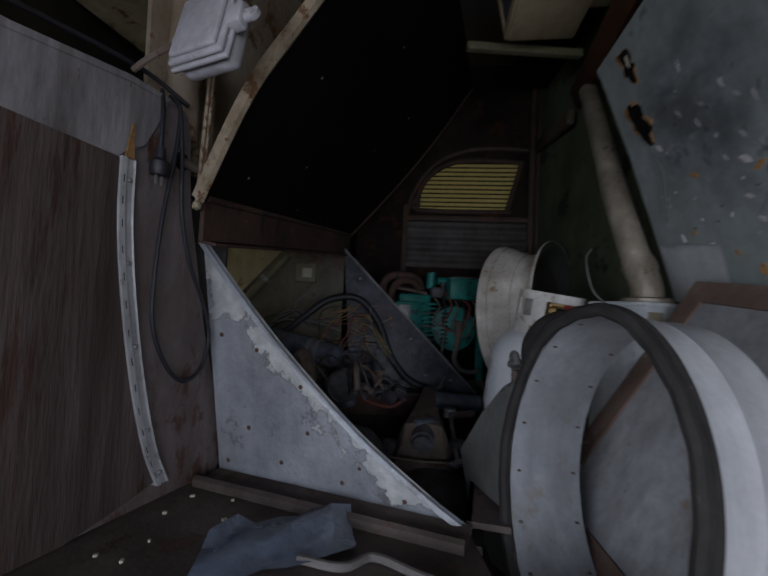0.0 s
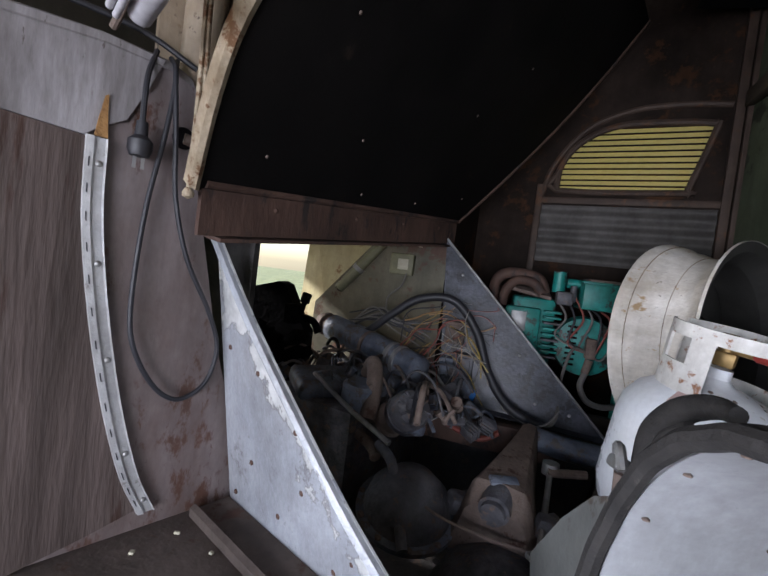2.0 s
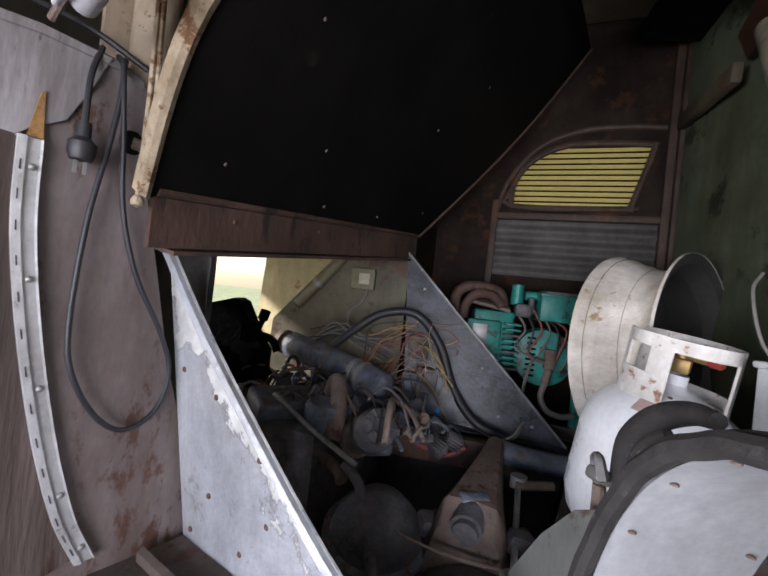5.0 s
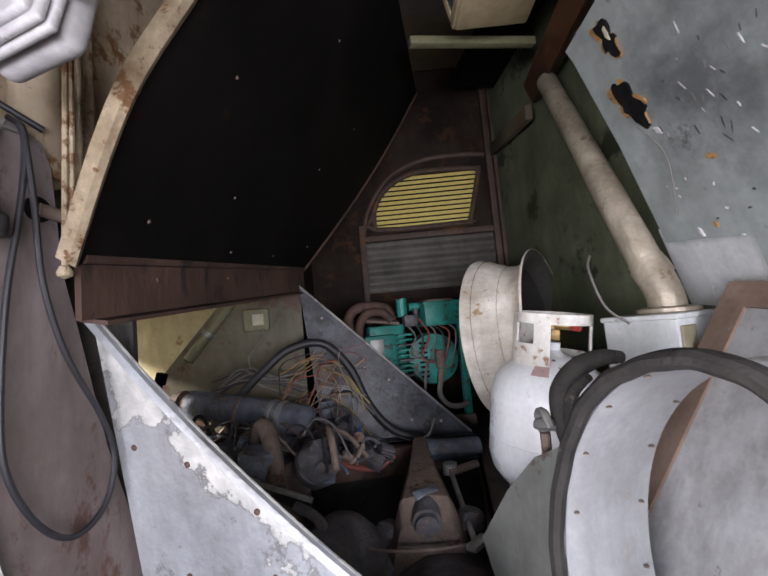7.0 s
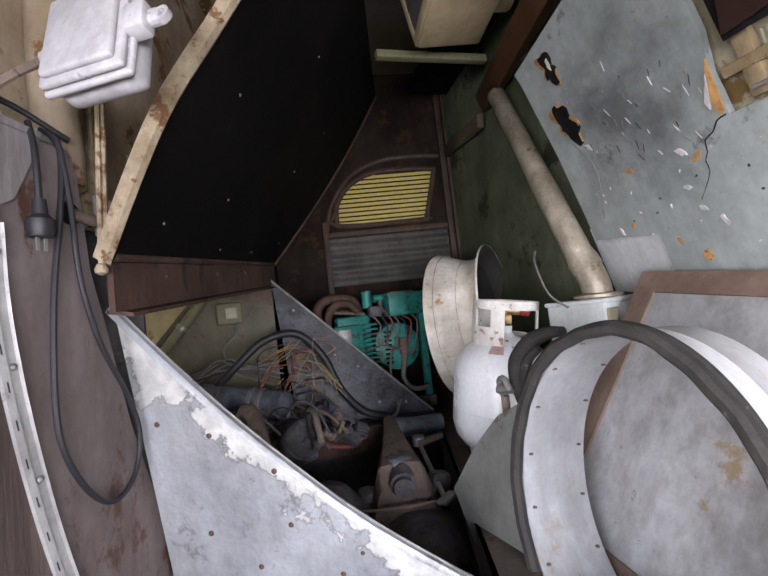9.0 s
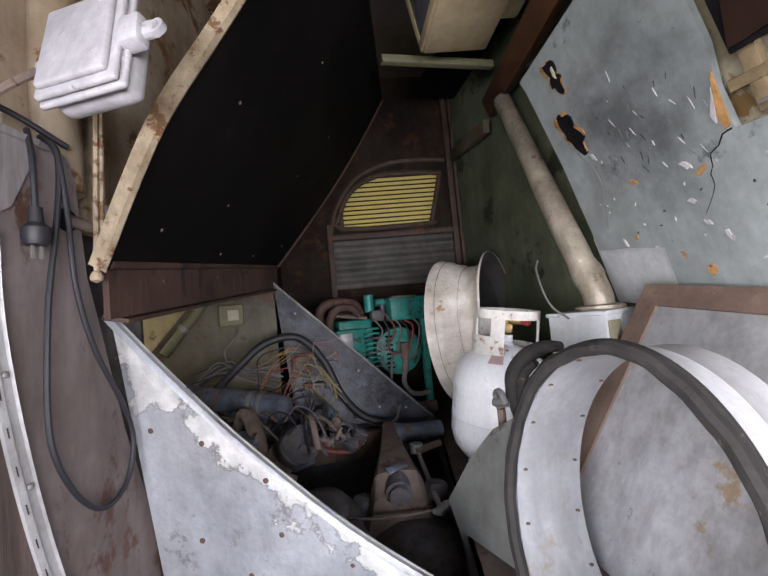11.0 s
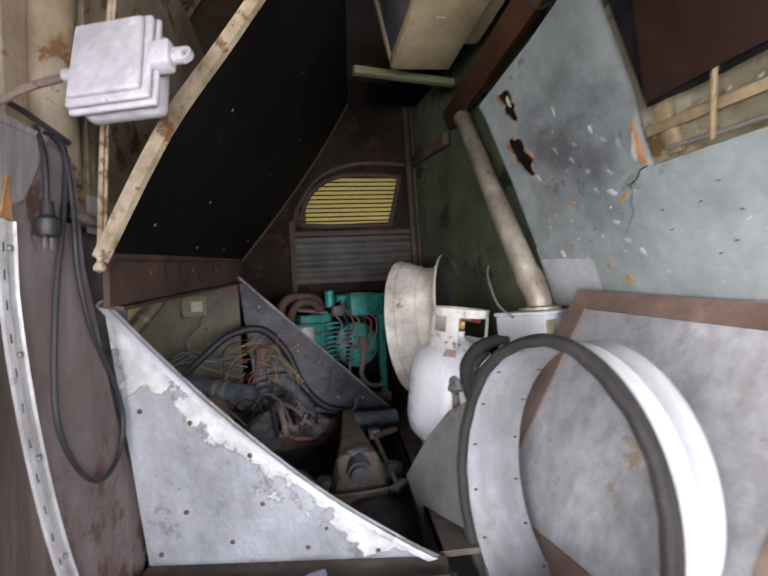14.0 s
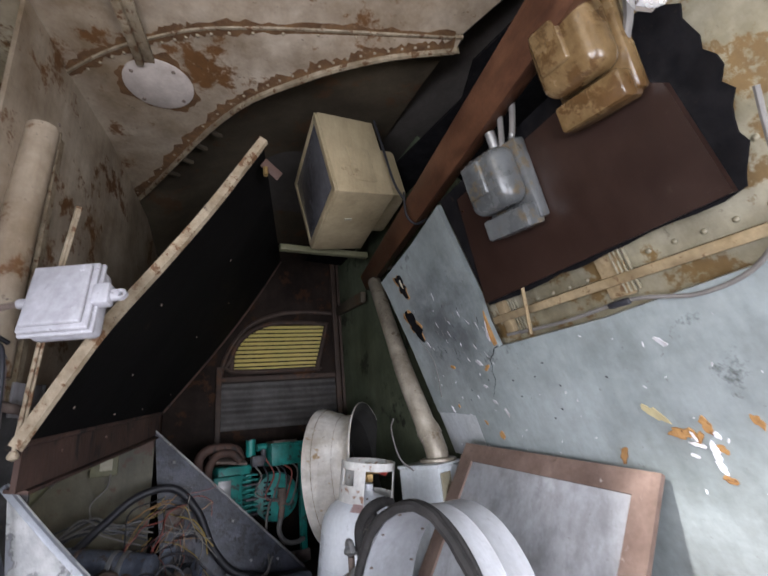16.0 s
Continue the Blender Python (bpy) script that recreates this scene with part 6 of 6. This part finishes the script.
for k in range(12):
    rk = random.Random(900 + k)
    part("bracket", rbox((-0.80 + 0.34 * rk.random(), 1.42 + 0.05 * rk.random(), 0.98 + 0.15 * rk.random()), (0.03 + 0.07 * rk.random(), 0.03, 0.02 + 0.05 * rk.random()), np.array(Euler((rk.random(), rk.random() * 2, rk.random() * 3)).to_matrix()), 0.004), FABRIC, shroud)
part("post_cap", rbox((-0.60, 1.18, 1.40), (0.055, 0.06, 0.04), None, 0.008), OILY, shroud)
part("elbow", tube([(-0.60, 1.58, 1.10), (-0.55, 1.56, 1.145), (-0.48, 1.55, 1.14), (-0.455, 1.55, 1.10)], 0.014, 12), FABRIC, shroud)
axle = thing("gearbox", (0.15, 1.15, 0.27), "black round gearbox casing with a dusty tapered housing", "gearbox")
part("casing", lathe([(0.0001, 0.36), (0.06, 0.355), (0.12, 0.32), (0.155, 0.26), (0.165, 0.18), (0.165, 0.0)], (0.235, 1.03, 0.42), Z, 36), OILY, axle)
part("dome", lathe([(0.0001, 0.12), (0.06, 0.105), (0.10, 0.06), (0.115, 0.0)], (0.0, 1.14, 0.76), (0.1, -0.3, 1), 30), OILY, axle)
part("flange", lathe([(0.112, 0.0), (0.128, 0.002), (0.128, 0.016), (0.110, 0.018)], (0.0, 1.14, 0.76), (0.1, -0.3, 1), 30), BLUE_IRON, axle, "dull blue bolted flange")
dax = axes((0.1, -0.3, 1))
bolts(axle, [V3((0.0, 1.14, 0.76)) + dax @ np.array((0.12 * math.cos(a), 0.12 * math.sin(a), 0.017)) for a in np.arange(0, 6.2, 0.62)], (0.1, -0.3, 1), 0.008, RUST_IRON)
bolts(axle, [V3((0.235 + 0.142 * math.cos(a), 1.03 + 0.142 * math.sin(a), 0.715)) for a in np.arange(0, 6.2, 0.5)], Z, 0.009, OILY)
h0, h1 = V3((0.305, 1.44, 0.948)), V3((0.215, 1.11, 0.895))
hu = unit(h1 - h0)
hs = unit(np.cross(hu, Z))
wedge = [[h0 + (h1 - h0) * u + hs * w * (0.024 + 0.044 * u ** 1.3) + Z * d for w, d in ((-1.5, -0.12), (-1.2, -0.06), (-0.98, -0.012), (-0.80, 0.0), (0.0, 0.006), (0.80, 0.0), (0.98, -0.012), (1.2, -0.06), (1.5, -0.12))] for u in np.linspace(0, 1, 9)]
wedge.append([p + hu * 0.035 - Z * 0.045 for p in wedge[-1]])
part("tapered_housing", join(loft(wedge), (wedge[-1], [tuple(range(9))]), (wedge[0], [tuple(range(9))[::-1]])), RUST_IRON, axle, "dusty rust-brown tapered housing")
part("nose", join(rod(h1 - Z * 0.03 - hu * 0.02, h1 + hu * 0.045 - Z * 0.035, 0.036, 18), rod(h1 + hu * 0.045 - Z * 0.035, h1 + hu * 0.06 - Z * 0.036, 0.028, 14)), OILY, axle, "dark round shaft nose")
for k in range(4):
    part("foot_lug", rbox(h1 + hs * (0.10 if k % 2 else -0.11) + hu * (-0.02 - 0.07 * (k // 2)) - Z * (0.07 + 0.02 * k), (0.06, 0.05, 0.05), np.array(Euler((0.3 * k, 0.2, 0.5 * k)).to_matrix()), 0.014), OILY, axle)
part("blue_clip", rbox((0.222, 1.125, 0.9), (0.07, 0.03, 0.012), np.array(Euler((0.3, 0, 0.3)).to_matrix()), 0.006), BLUE_IRON, axle, "blue paint mark")
part("cross_tube", tube([(0.30, 1.50, 0.90), (0.40, 1.47, 0.89), (0.52, 1.46, 0.885)], 0.035, 16), BLUE_IRON, axle)
part("chassis_rail", rbox((0.12, 1.52, 0.87), (0.62, 0.05, 0.09), np.array(Euler((0, 0, -0.08)).to_matrix()), 0.006), RUST_BEAM, axle)
rodt = thing("control_linkage", (0.30, 1.0, 0.8), "rusty steel control rod and lever over the gearbox", "linkage")
part("rod", tube([(0.35, 1.29, 0.885), (0.30, 1.02, 0.815)], 0.0075, 10, 1, False), STEEL, rodt)
part("rod", tube([(-0.07, 1.17, 0.885), (-0.03, 1.12, 0.855), (0.06, 1.06, 0.825), (0.18, 1.03, 0.812), (0.30, 1.015, 0.812)], 0.0036, 10), RUST_IRON, rodt)
part("fork", rbox((0.305, 1.01, 0.815), (0.07, 0.03, 0.014), np.array(Euler((0, 0, 0.6)).to_matrix()), 0.005), STEEL, rodt)
part("boss", rod((0.35, 1.29, 0.875), (0.35, 1.29, 0.905), 0.022), STEEL, rodt)
part("rod", tube([(0.34, 1.27, 0.885), (0.44, 1.30, 0.888)], 0.012, 10, 1, False), RUST_IRON, rodt)

# hoses and wires over the engine
hose = thing("black_hose", (0.1, 1.6, 0.95), "thick black hose arching over the engine to the plate", "hose")
part("tube", tube([(-0.36, 1.60, 1.10), (-0.28, 1.58, 1.13), (-0.20, 1.57, 1.20), (-0.10, 1.57, 1.275), (0.02, 1.575, 1.285), (0.11, 1.575, 1.19), (0.17, 1.57, 1.05), (0.25, 1.56, 0.955), (0.36, 1.55, 0.915)], 0.0145, 12, 8), CABLE, hose)
part("white_tape", tube([(-0.36, 1.60, 1.10), (-0.335, 1.596, 1.108)], 0.0165, 12, 1, False), LABEL, hose)
wires = thing("wiring_tangle", (0.05, 1.55, 0.95), "tangle of red, tan and white wires over the engine", "wiring")
for i in range(44):
    rr = random.Random(200 + i)
    x, y, z = rr.uniform(-0.06, 0.10), rr.uniform(1.55, 1.61), rr.uniform(1.10, 1.27)
    pts = [V3((x, y, z))]
    d = V3((rr.uniform(-1, 1), rr.uniform(-0.5, 0.3), rr.uniform(-1.2, 0.2)))
    for k in range(5):
        d = unit(d + 0.7 * V3((rr.uniform(-1, 1), rr.uniform(-0.5, 0.5), rr.uniform(-1, 0.6))))
        nx = pts[-1] + d * rr.uniform(0.03, 0.07)
        pts.append(nx + 0.25 * np.minimum(0, V3((0.17, 1.61, 1.28)) - nx) * 4 + np.maximum(0, V3((-0.13, 1.50, 0.96)) - nx) * 0.9)
    part("wire", tube(pts, rr.choice((0.0013, 0.0017, 0.0024)), 5, 4), rr.choice((WIRE_RED, WIRE_RED, WIRE_TAN, WIRE_TAN, WIRE_WHITE, WIRE_YEL, CABLE, CABLE, CABLE_GREY)), wires)
for i in range(10):
    rr = random.Random(400 + i)
    part("wire", tube([(-0.36 + 0.03 * rr.random(), 1.60, 1.14 + 0.05 * rr.random()), (-0.27 + 0.04 * rr.random(), 1.58, 1.17 + 0.06 * rr.random()), (-0.18, 1.57, 1.15 + 0.05 * rr.random()), (-0.08 + 0.05 * rr.random(), 1.56, 1.10 + 0.1 * rr.random())], 0.003, 5), (CABLE_GREY, CABLE, CABLE)[i % 3], wires)
part("blue_connector", rbox((0.118, 1.60, 0.968), (0.034, 0.02, 0.038), np.array(Euler((0, 0.3, 0)).to_matrix()), 0.005), BLUE, wires, "bright blue connector")
part("red_hose", tube([(0.06, 1.58, 0.98), (0.03, 1.54, 0.93), (0.06, 1.50, 0.885), (0.16, 1.47, 0.865), (0.22, 1.46, 0.90)], 0.010, 8), WIRE_RED, wires, "dull red hose")
part("long_wire", tube([(0.10, 1.58, 0.97), (0.16, 1.55, 0.92), (0.26, 1.53, 0.90), (0.36, 1.53, 0.93), (0.40, 1.55, 0.98)], 0.0035, 6), CABLE_GREY, wires)
for k, (x, z, w, h) in enumerate(((0.035, 1.17, 0.07, 0.08), (0.075, 1.06, 0.075, 0.085), (0.02, 1.05, 0.05, 0.06), (0.13, 1.10, 0.03, 0.05))):
    rl = thing("relay_box", (x, 1.63, z - h / 2), "dusty grey relay box on the far plate", "relay", "relays on the far plate")
    part("case", rbox((x, 1.622 + 0.1 * (z - 1.0) * 0.9 + 0.0, z), (w, 0.05, h), None, 0.006), (RUST_IRON, OILY, BLUE_IRON, OILY)[k], rl)
    part("cap", rbox((x, 1.598 + 0.09 * (z - 1.0), z), (w * 0.7, 0.012, h * 0.7), None, 0.003), (RUST_IRON, OILY, BLUE_IRON, OILY)[k], rl)
jb = thing("regulator_box", (-0.215, 1.75, 1.35), "olive regulator box with a pale label", "electric box")
part("case", rbox((-0.215, 1.765, 1.395), (0.095, 0.045, 0.085), None, 0.006), OLIVE, jb)
part("label", rbox((-0.208, 1.741, 1.395), (0.042, 0.004, 0.042), None, 0.001), LABEL, jb, "pale square label")
part("wire", tube([(-0.19, 1.74, 1.36), (-0.20, 1.72, 1.31), (-0.245, 1.71, 1.26), (-0.24, 1.68, 1.21)], 0.003, 6), CABLE_GREY, jb)
tb = thing("filler_tube", (-0.40, 1.75, 1.3), "olive steel tube with a clamp ring, open at its lower end", "tube")
part("tube", tube([(-0.30, 1.745, 1.47), (-0.38, 1.745, 1.37), (-0.465, 1.745, 1.265)], 0.020, 16, 3), OLIVE, tb)
part("clamp", tube([(-0.385, 1.745, 1.363), (-0.395, 1.745, 1.350)], 0.025, 16, 1, False), STEEL, tb)
part("mouth", lathe([(0.0001, 0), (0.016, 0.0)], (-0.467, 1.745, 1.2635), (-0.63, 0, -0.78), 16), FABRIC, tb)

# odds and ends on the deck
bag = thing("plastic_sheet", (-0.16, 0.52, DECK_Z), "crumpled blue-grey plastic sheet on the deck", "plastic sheet")
rp = random.Random(9)
part("sheet", loft([[V3((-0.28 + 0.035 * i + 0.01 * rp.random(), 0.42 + 0.035 * j + 0.01 * rp.random() + 0.012 * i, DECK_Z + 0.004 + 0.028 * rp.random())) for j in range(6)] for i in range(8)]), mat("blue_grey_plastic", (0.13, 0.17, 0.25), (0.26, 0.30, 0.38), 0.25, scale=9.0, bump=0.1), bag)
for k in range(16):
    rk = random.Random(700 + k)
    s = rk.uniform(0.1, 0.75)
    c_ = V3(Lp(s, 0, 0.03 + 0.18 * rk.random())) + Z * (DECK_Z + 0.003)
    tagged(obj("debris_crumb", rbox(c_, (rk.uniform(0.004, 0.011), rk.uniform(0.004, 0.009), 0.005), np.array(Euler((0, 0, rk.random() * 3)).to_matrix()), 0.0015), LABEL, False), "small pale crumb of debris on the deck", "debris", "crumbs on the deck")
cordf = thing("grey_lead", (0.0, 0.46, DECK_Z), "grey cable lying curled on the deck", "cable")
part("cord", tube([(-0.12, 0.50, 0.85), (-0.05, 0.47, 0.853), (0.0, 0.50, 0.85), (0.06, 0.45, 0.852), (0.12, 0.40, 0.85), (0.14, 0.30, 0.85)], 0.007, 8), CABLE_GREY, cordf)
